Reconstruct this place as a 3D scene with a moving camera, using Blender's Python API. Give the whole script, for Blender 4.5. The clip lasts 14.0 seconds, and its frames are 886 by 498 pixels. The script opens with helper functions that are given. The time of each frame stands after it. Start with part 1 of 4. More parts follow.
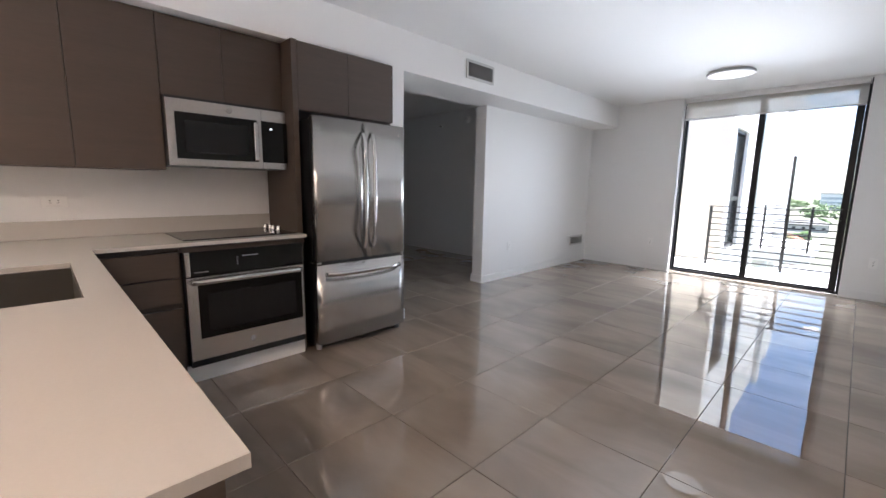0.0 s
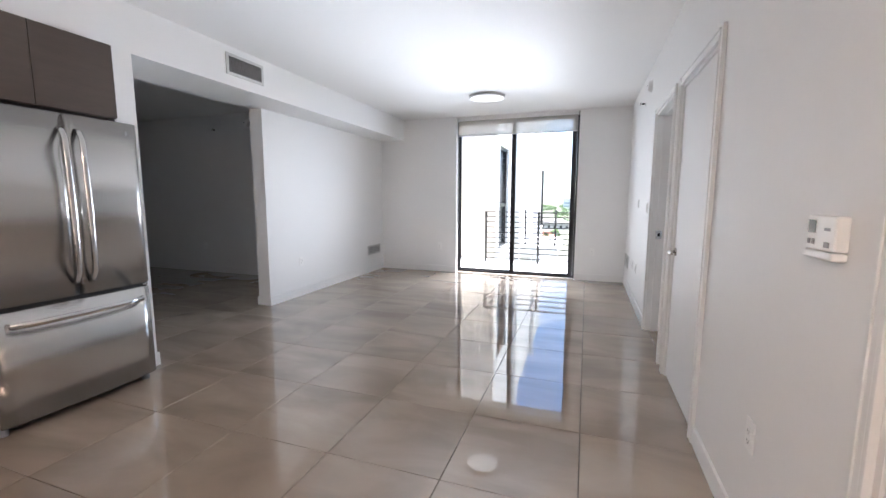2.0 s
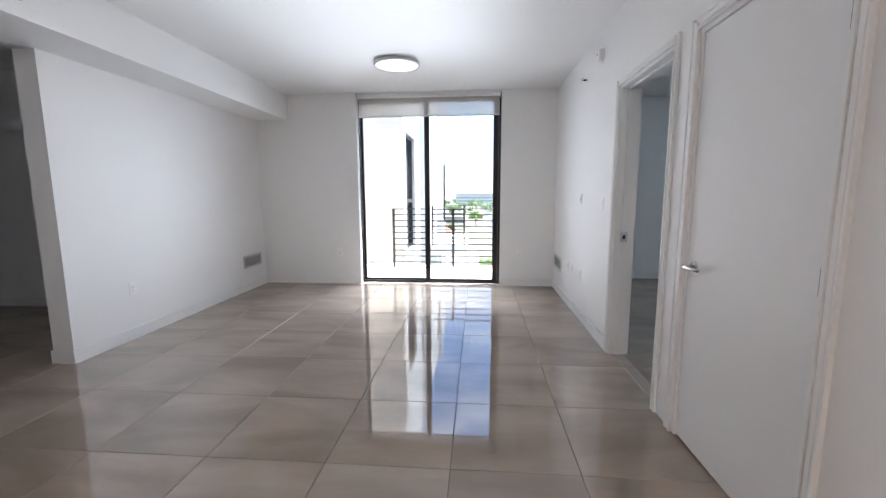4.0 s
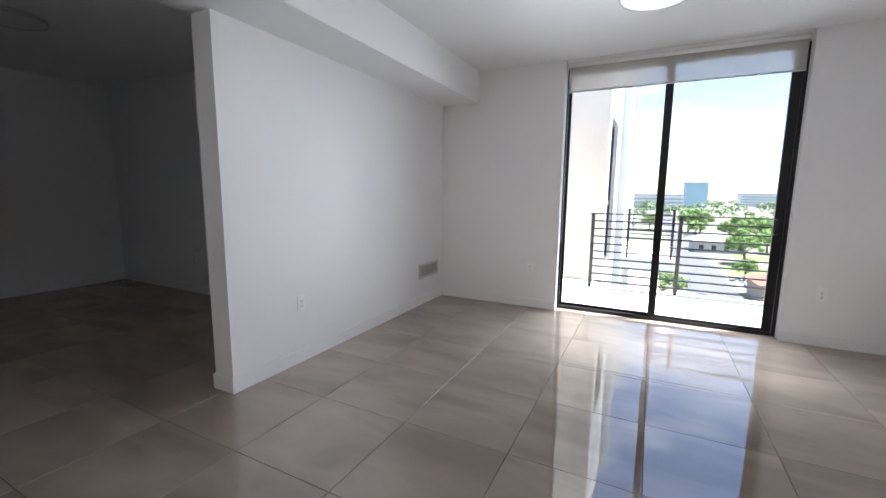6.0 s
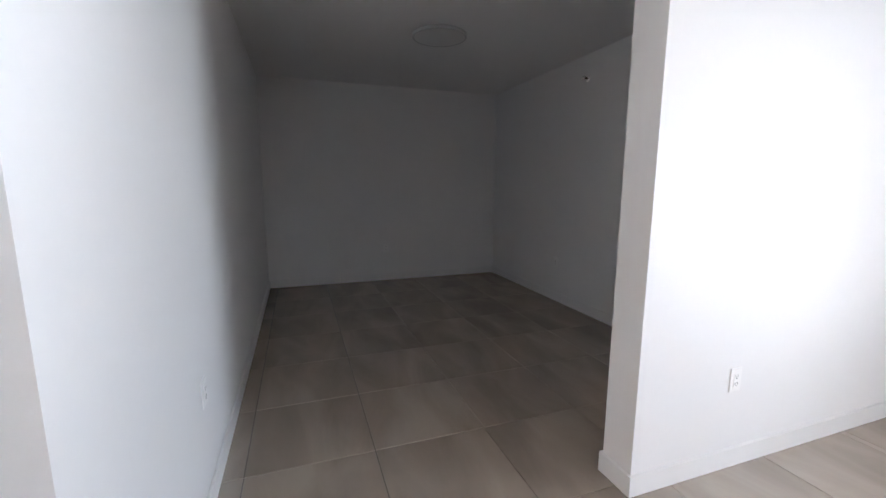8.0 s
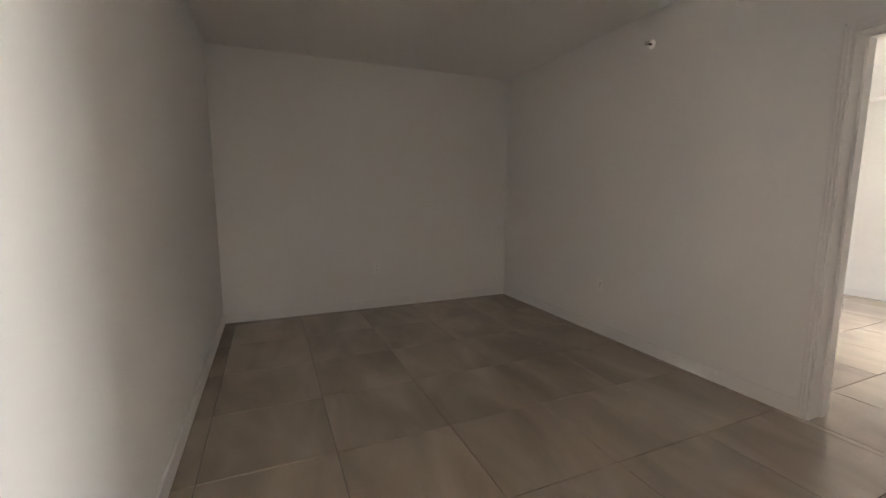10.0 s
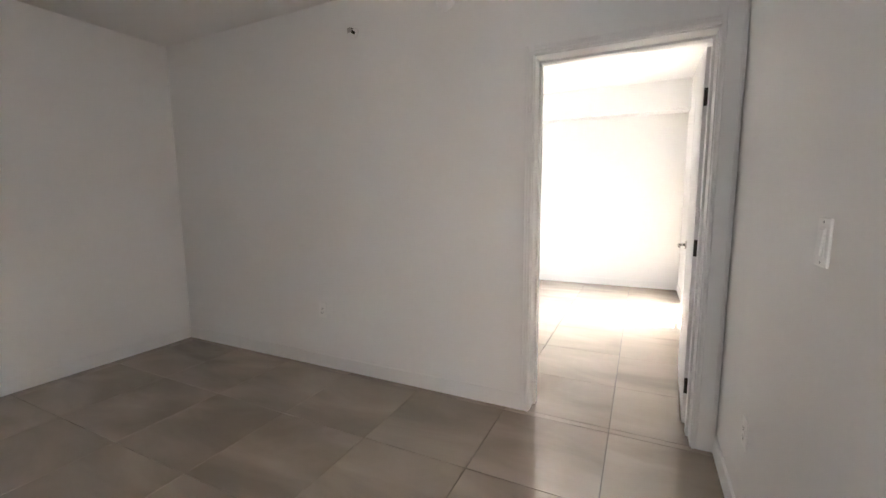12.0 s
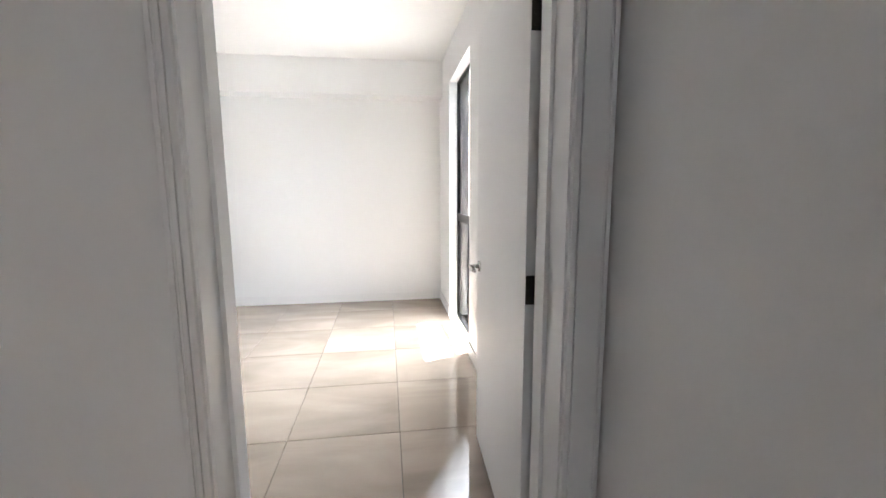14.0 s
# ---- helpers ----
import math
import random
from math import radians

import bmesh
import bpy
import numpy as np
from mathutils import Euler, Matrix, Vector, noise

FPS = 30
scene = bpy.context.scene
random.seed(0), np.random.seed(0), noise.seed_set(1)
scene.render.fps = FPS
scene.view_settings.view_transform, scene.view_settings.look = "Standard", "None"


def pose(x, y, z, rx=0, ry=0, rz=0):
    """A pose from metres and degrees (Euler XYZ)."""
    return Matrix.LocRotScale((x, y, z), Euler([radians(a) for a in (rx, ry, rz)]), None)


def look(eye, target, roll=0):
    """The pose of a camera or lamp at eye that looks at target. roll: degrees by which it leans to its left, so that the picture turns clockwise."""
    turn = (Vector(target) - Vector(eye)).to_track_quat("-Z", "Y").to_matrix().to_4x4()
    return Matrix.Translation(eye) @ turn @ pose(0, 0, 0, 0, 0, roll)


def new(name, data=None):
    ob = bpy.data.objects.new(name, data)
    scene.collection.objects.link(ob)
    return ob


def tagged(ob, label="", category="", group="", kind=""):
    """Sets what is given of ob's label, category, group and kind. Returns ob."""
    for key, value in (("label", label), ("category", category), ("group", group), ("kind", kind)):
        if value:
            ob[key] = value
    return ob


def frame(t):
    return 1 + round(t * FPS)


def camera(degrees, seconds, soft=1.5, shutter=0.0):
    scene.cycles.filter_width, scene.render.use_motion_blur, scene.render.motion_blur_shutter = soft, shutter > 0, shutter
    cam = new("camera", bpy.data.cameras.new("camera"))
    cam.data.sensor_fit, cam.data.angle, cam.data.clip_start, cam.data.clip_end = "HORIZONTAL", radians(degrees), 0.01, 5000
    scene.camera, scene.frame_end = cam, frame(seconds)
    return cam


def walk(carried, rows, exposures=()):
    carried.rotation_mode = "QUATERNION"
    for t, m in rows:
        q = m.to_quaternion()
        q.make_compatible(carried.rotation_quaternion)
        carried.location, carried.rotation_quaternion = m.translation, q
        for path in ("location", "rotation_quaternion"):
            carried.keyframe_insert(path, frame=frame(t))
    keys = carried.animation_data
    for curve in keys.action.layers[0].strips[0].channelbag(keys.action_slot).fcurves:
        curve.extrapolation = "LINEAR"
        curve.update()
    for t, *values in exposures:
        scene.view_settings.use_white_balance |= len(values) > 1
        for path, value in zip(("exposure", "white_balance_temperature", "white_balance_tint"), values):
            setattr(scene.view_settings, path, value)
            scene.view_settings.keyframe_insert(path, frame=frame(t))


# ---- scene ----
cam = camera(94.6, 14.0)
PATH = [
    (0, (3.429, -4.118, 1.277), (2.024, -2.729, 0.971), 1.0),
    (0.5, (3.441, -4.099, 1.291), (2.199, -2.56, 0.993), 1.1),
    (1, (3.448, -4.056, 1.289), (2.385, -2.385, 1.01), 0.9),
    (1.5, (3.474, -3.978, 1.282), (2.611, -2.192, 1.022), 0.6),
    (2, (3.512, -3.826, 1.275), (2.858, -1.952, 1.029), 0.1),
    (2.5, (3.402, -3.646, 1.272), (2.95, -1.713, 1.026), -0.5),
    (5, (2.775, -2.092, 1.278), (2.639, -0.115, 1.005), 0.0),
    (5.5, (2.563, -1.836, 1.297), (2.097, 0.088, 1.011), 0.3),
    (6, (2.277, -1.585, 1.282), (1.383, 0.183, 1.004), 0.6),
    (6.5, (2.034, -1.412, 1.296), (0.726, 0.075, 1.017), 0.5),
    (7, (1.764, -1.318, 1.308), (0.148, -0.174, 1.025), 0.6),
    (7.5, (1.496, -1.272, 1.313), (-0.298, -0.436, 1.021), 0.3),
    (8, (1.232, -1.3, 1.342), (-0.63, -0.642, 1.028), 0.2),
    (10.5, (-0.199, -1.184, 1.25), (-1.983, -0.308, 1.025), -0.4),
    (11, (-0.403, -1.115, 1.317), (-2.046, 0.003, 1.092), -1.0),
    (11.5, (-0.528, -1.042, 1.329), (-1.837, 0.451, 1.092), -1.2),
    (12, (-0.563, -0.85, 1.301), (-1.429, 0.935, 1.048), -0.5),
    (12.5, (-0.596, -0.545, 1.295), (-1.03, 1.388, 1.022), -0.2),
    (13, (-0.678, -0.192, 1.293), (-0.762, 1.786, 1.01), -0.1),
    (13.5, (-0.712, 0.186, 1.286), (-0.57, 2.162, 1.012), -0.4),
    (14, (-0.711, 0.544, 1.309), (-0.445, 2.508, 1.036), -0.3),
]
EXPOSURES = [(0.0, 4.3, 5850, 12), (2.5, 4.6, 5850, 12), (5.0, 4.12, 5850, 12), (6.3, 4.1, 5850, 12), (7.5, 5.0, 5900, 13), (8.2, 5.2, 6000, 13), (10.3, 6.30, 7400, 14), (11.0, 7.0, 7300, 14), (12.0, 6.7, 6700, 13), (13.0, 6.25, 6350, 12), (14.0, 6.15, 6250, 12)]
walk(cam, [(r[0], look(*r[1:])) for r in PATH], EXPOSURES)

# ---- world, sun, exposure ----
SUN_TO = Vector((0.208, 0.08, 1.0)).normalized()
world = bpy.data.worlds.new("sky")
scene.world = world
world.use_nodes = True
wt = world.node_tree
wt.nodes.clear()
sky = wt.nodes.new("ShaderNodeTexSky")
sky.sky_type = "NISHITA"
sky.sun_disc = False
sky.sun_elevation = math.asin(SUN_TO.z)
sky.sun_rotation = math.atan2(SUN_TO.x, SUN_TO.y)
sky.air_density, sky.dust_density, sky.ozone_density = 1.0, 0.6, 2.0
wtc = wt.nodes.new("ShaderNodeTexCoord")
wmap = wt.nodes.new("ShaderNodeMapping")
wmap.inputs["Scale"].default_value = (2.2, 2.2, 7.0)
wn = wt.nodes.new("ShaderNodeTexNoise")
wn.inputs["Scale"].default_value, wn.inputs["Detail"].default_value, wn.inputs["Roughness"].default_value = 1.6, 6.0, 0.55
wr = wt.nodes.new("ShaderNodeValToRGB")
wr.color_ramp.elements[0].position, wr.color_ramp.elements[1].position = 0.50, 0.72
wmix = wt.nodes.new("ShaderNodeMixRGB")
wmix.inputs["Color2"].default_value = (6.5, 6.8, 7.2, 1)
wsc = wt.nodes.new("ShaderNodeMath")
wsc.operation = "MULTIPLY"
wsc.inputs[1].default_value = 0.75
wbg = wt.nodes.new("ShaderNodeBackground")
wbg.inputs["Strength"].default_value = 0.021
wout = wt.nodes.new("ShaderNodeOutputWorld")
for a, b in ((wtc.outputs["Generated"], wmap.inputs["Vector"]), (wmap.outputs["Vector"], wn.inputs["Vector"]), (wn.outputs["Fac"], wr.inputs["Fac"]),
             (wr.outputs["Color"], wsc.inputs[0]), (wsc.outputs[0], wmix.inputs["Fac"]), (sky.outputs["Color"], wmix.inputs["Color1"]),
             (wmix.outputs["Color"], wbg.inputs["Color"]), (wbg.outputs["Background"], wout.inputs["Surface"])):
    wt.links.new(a, b)
sun = new("sun", bpy.data.lights.new("sun", "SUN"))
sun.data.energy, sun.data.angle, sun.data.color = 1.7, radians(0.53), (1.0, 0.955, 0.90)
sun.matrix_world = look((0, 0, 0), -SUN_TO)


def window_light(at, aim, width, height, power, spread, color=(0.93, 0.965, 1.0)):
    """An added area lamp in a window's opening, standing in for daylight."""
    ob = new("window_light", bpy.data.lights.new("window_light", "AREA"))
    ob.data.shape, ob.data.size, ob.data.size_y, ob.data.energy = "RECTANGLE", width, height, power
    ob.data.spread, ob.data.color = radians(spread), color
    ob.matrix_world = look(at, Vector(at) + Vector(aim))


# added fills: separate lamps aimed at ceiling, side walls and floor
window_light((2.385, 2.965, 0.95), (0, -1, 0.75), 1.84, 1.6, 0.36, 74)
window_light((2.385, 2.961, 1.20), (-0.1, -1, 0.24), 1.7, 1.6, 1.0, 38)
window_light((2.0, 2.957, 1.25), (-0.70, -1.1, 0.02), 1.0, 1.9, 0.50, 80)
window_light((2.8, 2.953, 1.25), (1, -1.1, 0.15), 0.9, 1.9, 0.20, 80)
window_light((2.385, 2.949, 1.60), (0, -1, -3.2), 1.84, 1.5, 1.6, 52)
window_light((6.65, 3.52, 1.3), (0, -1, 0.75), 0.8, 1.6, 0.9, 72, (0.80, 0.92, 1.0))
window_light((-0.01, 4.24, 1.22), (-1, -0.3, -1.2), 0.94, 2.2, 1.0, 98)


# ---- materials ----
def mat(name, color, rough=0.5, metal=0.0, var=0.06, scale=3.0, bump=0.0, bump_scale=60.0, coat=0.0, stretch=(1, 1, 1), grain=0.0, grain_scale=40.0, spec=0.5, piece=0.0, emit=None, strength=0.0):
    """A procedural surface: a base colour varied by broad and fine noise, with fine relief."""
    m = bpy.data.materials.new(name)
    m.use_nodes = True
    nt = m.node_tree
    bsdf = nt.nodes["Principled BSDF"]
    bsdf.inputs["Roughness"].default_value, bsdf.inputs["Metallic"].default_value = rough, metal
    bsdf.inputs["Specular IOR Level"].default_value = spec
    bsdf.inputs["Coat Weight"].default_value, bsdf.inputs["Coat Roughness"].default_value = coat, 0.05
    mp = nt.nodes.new("ShaderNodeMapping")
    mp.inputs["Scale"].default_value = stretch
    geo = nt.nodes.new("ShaderNodeNewGeometry")
    nt.links.new(geo.outputs["Position"], mp.inputs["Vector"])
    n1 = nt.nodes.new("ShaderNodeTexNoise")
    n1.inputs["Scale"].default_value, n1.inputs["Detail"].default_value = scale, 5.0
    nt.links.new(mp.outputs["Vector"], n1.inputs["Vector"])
    n2 = nt.nodes.new("ShaderNodeTexNoise")
    n2.inputs["Scale"].default_value, n2.inputs["Detail"].default_value = grain_scale, 3.0
    nt.links.new(mp.outputs["Vector"], n2.inputs["Vector"])
    k1 = nt.nodes.new("ShaderNodeMath"); k1.operation = "MULTIPLY_ADD"
    k1.inputs[1].default_value, k1.inputs[2].default_value = 2 * var, 1.0 - var
    nt.links.new(n1.outputs["Fac"], k1.inputs[0])
    k2 = nt.nodes.new("ShaderNodeMath"); k2.operation = "MULTIPLY_ADD"
    k2.inputs[1].default_value, k2.inputs[2].default_value = 2 * grain, 1.0 - grain
    nt.links.new(n2.outputs["Fac"], k2.inputs[0])
    k3 = nt.nodes.new("ShaderNodeMath"); k3.operation = "MULTIPLY"
    nt.links.new(k1.outputs[0], k3.inputs[0]); nt.links.new(k2.outputs[0], k3.inputs[1])
    last = k3
    if piece:
        oi = nt.nodes.new("ShaderNodeObjectInfo")
        k4 = nt.nodes.new("ShaderNodeMath"); k4.operation = "MULTIPLY_ADD"
        k4.inputs[1].default_value, k4.inputs[2].default_value = 2 * piece, 1.0 - piece
        nt.links.new(oi.outputs["Random"], k4.inputs[0])
        k5 = nt.nodes.new("ShaderNodeMath"); k5.operation = "MULTIPLY"
        nt.links.new(last.outputs[0], k5.inputs[0]); nt.links.new(k4.outputs[0], k5.inputs[1])
        last = k5
    vm = nt.nodes.new("ShaderNodeVectorMath"); vm.operation = "SCALE"
    vm.inputs[0].default_value = color
    nt.links.new(last.outputs[0], vm.inputs["Scale"])
    nt.links.new(vm.outputs["Vector"], bsdf.inputs["Base Color"])
    if bump:
        nb = nt.nodes.new("ShaderNodeTexNoise")
        nb.inputs["Scale"].default_value, nb.inputs["Detail"].default_value = bump_scale, 3.0
        nt.links.new(mp.outputs["Vector"], nb.inputs["Vector"])
        bp = nt.nodes.new("ShaderNodeBump")
        bp.inputs["Strength"].default_value, bp.inputs["Distance"].default_value = bump, 0.002
        nt.links.new(nb.outputs["Fac"], bp.inputs["Height"])
        nt.links.new(bp.outputs["Normal"], bsdf.inputs["Normal"])
    if emit:
        bsdf.inputs["Emission Color"].default_value = (*emit, 1)
        bsdf.inputs["Emission Strength"].default_value = strength
    return m


def glass_mat(name, tint):
    """A thin clear pane: straight through, with a Fresnel gloss."""
    m = bpy.data.materials.new(name)
    m.use_nodes = True
    nt = m.node_tree
    nt.nodes.remove(nt.nodes["Principled BSDF"])
    tr = nt.nodes.new("ShaderNodeBsdfTransparent"); tr.inputs["Color"].default_value = (*tint, 1)
    gl = nt.nodes.new("ShaderNodeBsdfGlossy"); gl.inputs["Roughness"].default_value = 0.0
    fr = nt.nodes.new("ShaderNodeFresnel"); fr.inputs["IOR"].default_value = 1.45
    mx = nt.nodes.new("ShaderNodeMixShader")
    nt.links.new(fr.outputs["Fac"], mx.inputs["Fac"])
    nt.links.new(tr.outputs["BSDF"], mx.inputs[1]); nt.links.new(gl.outputs["BSDF"], mx.inputs[2])
    nt.links.new(mx.outputs["Shader"], nt.nodes["Material Output"].inputs["Surface"])
    return m


def tile_mat(name):
    """Polished porcelain: warm grey with soft diagonal clouding, each tile with its own pattern."""
    m = bpy.data.materials.new(name)
    m.use_nodes = True
    nt = m.node_tree
    bsdf = nt.nodes["Principled BSDF"]
    geo = nt.nodes.new("ShaderNodeNewGeometry")
    oi = nt.nodes.new("ShaderNodeObjectInfo")
    off = nt.nodes.new("ShaderNodeVectorMath"); off.operation = "SCALE"
    off.inputs[0].default_value = (37.0, 91.0, 53.0)
    nt.links.new(oi.outputs["Random"], off.inputs["Scale"])
    add = nt.nodes.new("ShaderNodeVectorMath"); add.operation = "ADD"
    nt.links.new(geo.outputs["Position"], add.inputs[0]); nt.links.new(off.outputs["Vector"], add.inputs[1])
    mp = nt.nodes.new("ShaderNodeMapping")
    mp.inputs["Rotation"].default_value = (0, 0, radians(28))
    mp.inputs["Scale"].default_value = (0.7, 1.9, 1.0)
    nt.links.new(add.outputs["Vector"], mp.inputs["Vector"])
    n1 = nt.nodes.new("ShaderNodeTexNoise")
    n1.inputs["Scale"].default_value, n1.inputs["Detail"].default_value, n1.inputs["Distortion"].default_value = 1.5, 6.0, 0.6
    nt.links.new(mp.outputs["Vector"], n1.inputs["Vector"])
    r = nt.nodes.new("ShaderNodeValToRGB")
    r.color_ramp.elements[0].position, r.color_ramp.elements[0].color = 0.34, (0.265, 0.210, 0.160, 1)
    r.color_ramp.elements[1].position, r.color_ramp.elements[1].color = 0.68, (0.385, 0.318, 0.252, 1)
    nt.links.new(n1.outputs["Fac"], r.inputs["Fac"])
    k = nt.nodes.new("ShaderNodeMath"); k.operation = "MULTIPLY_ADD"
    k.inputs[1].default_value, k.inputs[2].default_value = 0.06, 0.97
    nt.links.new(oi.outputs["Random"], k.inputs[0])
    vm = nt.nodes.new("ShaderNodeVectorMath"); vm.operation = "SCALE"
    nt.links.new(r.outputs["Color"], vm.inputs[0]); nt.links.new(k.outputs[0], vm.inputs["Scale"])
    nt.links.new(vm.outputs["Vector"], bsdf.inputs["Base Color"])
    bsdf.inputs["Roughness"].default_value = 0.014
    bsdf.inputs["IOR"].default_value = 2.25
    nb = nt.nodes.new("ShaderNodeTexNoise")
    nb.inputs["Scale"].default_value, nb.inputs["Detail"].default_value = 5.0, 1.0
    nt.links.new(add.outputs["Vector"], nb.inputs["Vector"])
    bp = nt.nodes.new("ShaderNodeBump")
    bp.inputs["Strength"].default_value, bp.inputs["Distance"].default_value = 0.25, 0.0008
    nt.links.new(nb.outputs["Fac"], bp.inputs["Height"])
    nt.links.new(bp.outputs["Normal"], bsdf.inputs["Normal"])
    return m


def blind_mat(name):
    """A sheer woven screen: light passes both through the weave and the cloth."""
    m = bpy.data.materials.new(name)
    m.use_nodes = True
    nt = m.node_tree
    nt.nodes.remove(nt.nodes["Principled BSDF"])
    di = nt.nodes.new("ShaderNodeBsdfDiffuse"); di.inputs["Color"].default_value = (0.84, 0.82, 0.78, 1)
    tl = nt.nodes.new("ShaderNodeBsdfTranslucent"); tl.inputs["Color"].default_value = (0.86, 0.83, 0.78, 1)
    tr = nt.nodes.new("ShaderNodeBsdfTransparent")
    m1, m2 = nt.nodes.new("ShaderNodeMixShader"), nt.nodes.new("ShaderNodeMixShader")
    m1.inputs["Fac"].default_value, m2.inputs["Fac"].default_value = 0.5, 0.36
    nt.links.new(di.outputs["BSDF"], m1.inputs[1]); nt.links.new(tl.outputs["BSDF"], m1.inputs[2])
    nt.links.new(m1.outputs["Shader"], m2.inputs[1]); nt.links.new(tr.outputs["BSDF"], m2.inputs[2])
    nt.links.new(m2.outputs["Shader"], nt.nodes["Material Output"].inputs["Surface"])
    return m


PAINT = mat("wall_paint", (0.86, 0.86, 0.855), 0.55, var=0.015, scale=0.8, bump=0.12, bump_scale=180, grain=0.01)
CEIL = mat("ceiling_paint", (0.86, 0.86, 0.85), 0.7, var=0.012, scale=0.7, bump=0.15, bump_scale=140)
TRIM = mat("trim_enamel", (0.84, 0.84, 0.835), 0.42, var=0.01, scale=2.0, bump=0.03, bump_scale=90)
DOORP = mat("door_enamel", (0.83, 0.83, 0.83), 0.5, var=0.012, scale=1.5, bump=0.05, bump_scale=120)
GROUT = mat("grout", (0.09, 0.08, 0.07), 0.85, var=0.15, scale=6, bump=0.3, bump_scale=200)
TILE = tile_mat("porcelain_tile")
WOOD = mat("grey_oak_laminate", (0.074, 0.052, 0.039), 0.45, var=0.14, scale=2.0, stretch=(1.0, 1.0, 14.0), grain=0.14, grain_scale=14.0, bump=0.12, bump_scale=40)
WOODIN = mat("cabinet_inside", (0.05, 0.04, 0.034), 0.6, var=0.1)
QUARTZ = mat("white_quartz", (0.54, 0.505, 0.46), 0.16, var=0.02, scale=4, grain=0.02, grain_scale=150)
STEEL = mat("brushed_steel", (0.56, 0.54, 0.52), 0.27, 1.0, var=0.04, scale=2.5, stretch=(1, 1, 40), bump=0.06, bump_scale=12, grain=0.05, grain_scale=9)
CHROME = mat("satin_chrome", (0.62, 0.61, 0.60), 0.16, 1.0, var=0.02)
SINKM = mat("sink_steel", (0.30, 0.28, 0.26), 0.30, 1.0, var=0.05, bump=0.05, bump_scale=30)
BLACKG = mat("black_glass", (0.006, 0.006, 0.006), 0.05, var=0.05, spec=0.3)
SMOKE = mat("smoked_window", (0.010, 0.010, 0.011), 0.08, var=0.1, spec=0.35)
BLACKP = mat("black_plastic", (0.012, 0.012, 0.013), 0.45, var=0.1, bump=0.05)
FRAMEM = mat("bronze_aluminium", (0.010, 0.010, 0.011), 0.38, 0.4, var=0.08)
PLASTIC = mat("white_plastic", (0.90, 0.90, 0.89), 0.3, var=0.01)
SLOT = mat("dark_slot", (0.02, 0.02, 0.02), 0.6, var=0.05)
GREYP = mat("grey_plastic", (0.30, 0.30, 0.31), 0.4, var=0.04)
LCD = mat("lcd_display", (0.10, 0.12, 0.11), 0.2, var=0.05)
GRILLE = mat("grille_enamel", (0.62, 0.62, 0.61), 0.4, var=0.03)
# vent backings: flat tones standing in for the shade behind the blades
RETURN = mat("vent_back_grey", (0.30, 0.30, 0.30), 0.9, var=0.1)
DUCT = mat("duct_shade", (0.055, 0.055, 0.055), 0.8, var=0.1)
HINGE = mat("bronze_hinge", (0.055, 0.048, 0.042), 0.38, 0.9, var=0.15)
LED = mat("white_led", (0.9, 0.95, 1.0), 0.4, emit=(0.9, 0.95, 1.0), strength=0.12)
GLASS = glass_mat("clear_glass", (0.985, 0.992, 0.99))
BLIND = blind_mat("screen_cloth")
LAMPON = mat("lit_diffuser", (0.85, 0.85, 0.84), 0.5, var=0.0, emit=(1.0, 0.97, 0.93), strength=0.03)
LAMPOFF = mat("unlit_diffuser", (0.80, 0.80, 0.79), 0.5, var=0.01)
LAMPENTRY = mat("entry_diffuser", (0.9, 0.85, 0.75), 0.5, var=0.0, emit=(1.0, 0.84, 0.70), strength=4.0)
LAMPKITCHEN = mat("kitchen_diffuser", (0.9, 0.88, 0.84), 0.5, var=0.0, emit=(1.0, 0.70, 0.48), strength=4.2)
RIM = mat("lamp_rim", (0.58, 0.58, 0.58), 0.4, var=0.02)
STUCCO = mat("beige_stucco", (0.56, 0.50, 0.42), 0.9, var=0.05, scale=1.2, bump=0.5, bump_scale=90)
WSTUCCO = mat("white_stucco", (0.66, 0.655, 0.64), 0.9, var=0.05, scale=1.0, bump=0.4, bump_scale=90)
CONC = mat("balcony_concrete", (0.78, 0.76, 0.73), 0.85, var=0.08, scale=2.0, bump=0.4, bump_scale=70, grain=0.05)
RAILM = mat("bronze_rail", (0.014, 0.012, 0.011), 0.42, 0.3, var=0.1)
ASPHALT = mat("asphalt", (0.075, 0.075, 0.078), 0.9, var=0.2, scale=0.15)
GRASS = mat("ground_grass", (0.135, 0.135, 0.095), 0.95, var=0.5, scale=0.04, grain=0.3, grain_scale=0.4)
PAVE = mat("pale_paving", (0.26, 0.25, 0.24), 0.9, var=0.15, scale=0.2)
LAWN = mat("lawn", (0.11, 0.17, 0.04), 0.95, var=0.3, scale=0.3)
CLAY = mat("clay_court", (0.26, 0.085, 0.035), 0.9, var=0.1, scale=0.3)
LEAF = mat("leaf_green", (0.11, 0.20, 0.035), 0.7, var=0.45, scale=0.7, piece=0.25)
# far foliage: distance haze mixed into the green
LEAFHAZE = mat("leaf_hazed", (0.10, 0.155, 0.06), 0.7, var=0.4, scale=0.7, piece=0.25)
BARK = mat("bark", (0.14, 0.10, 0.07), 0.9, var=0.3, scale=4, bump=0.5, bump_scale=20)
HWALLS = [mat("house_wall_" + n, c, 0.9, var=0.08, scale=0.5) for n, c in (("cream", (0.36, 0.31, 0.25)), ("white", (0.42, 0.41, 0.40)), ("rose", (0.36, 0.23, 0.19)))]
HROOFS = [mat("house_roof_" + n, c, 0.85, var=0.2, scale=0.6) for n, c in (("terracotta", (0.24, 0.085, 0.05)), ("grey", (0.14, 0.135, 0.13)), ("pale", (0.30, 0.29, 0.28)))]
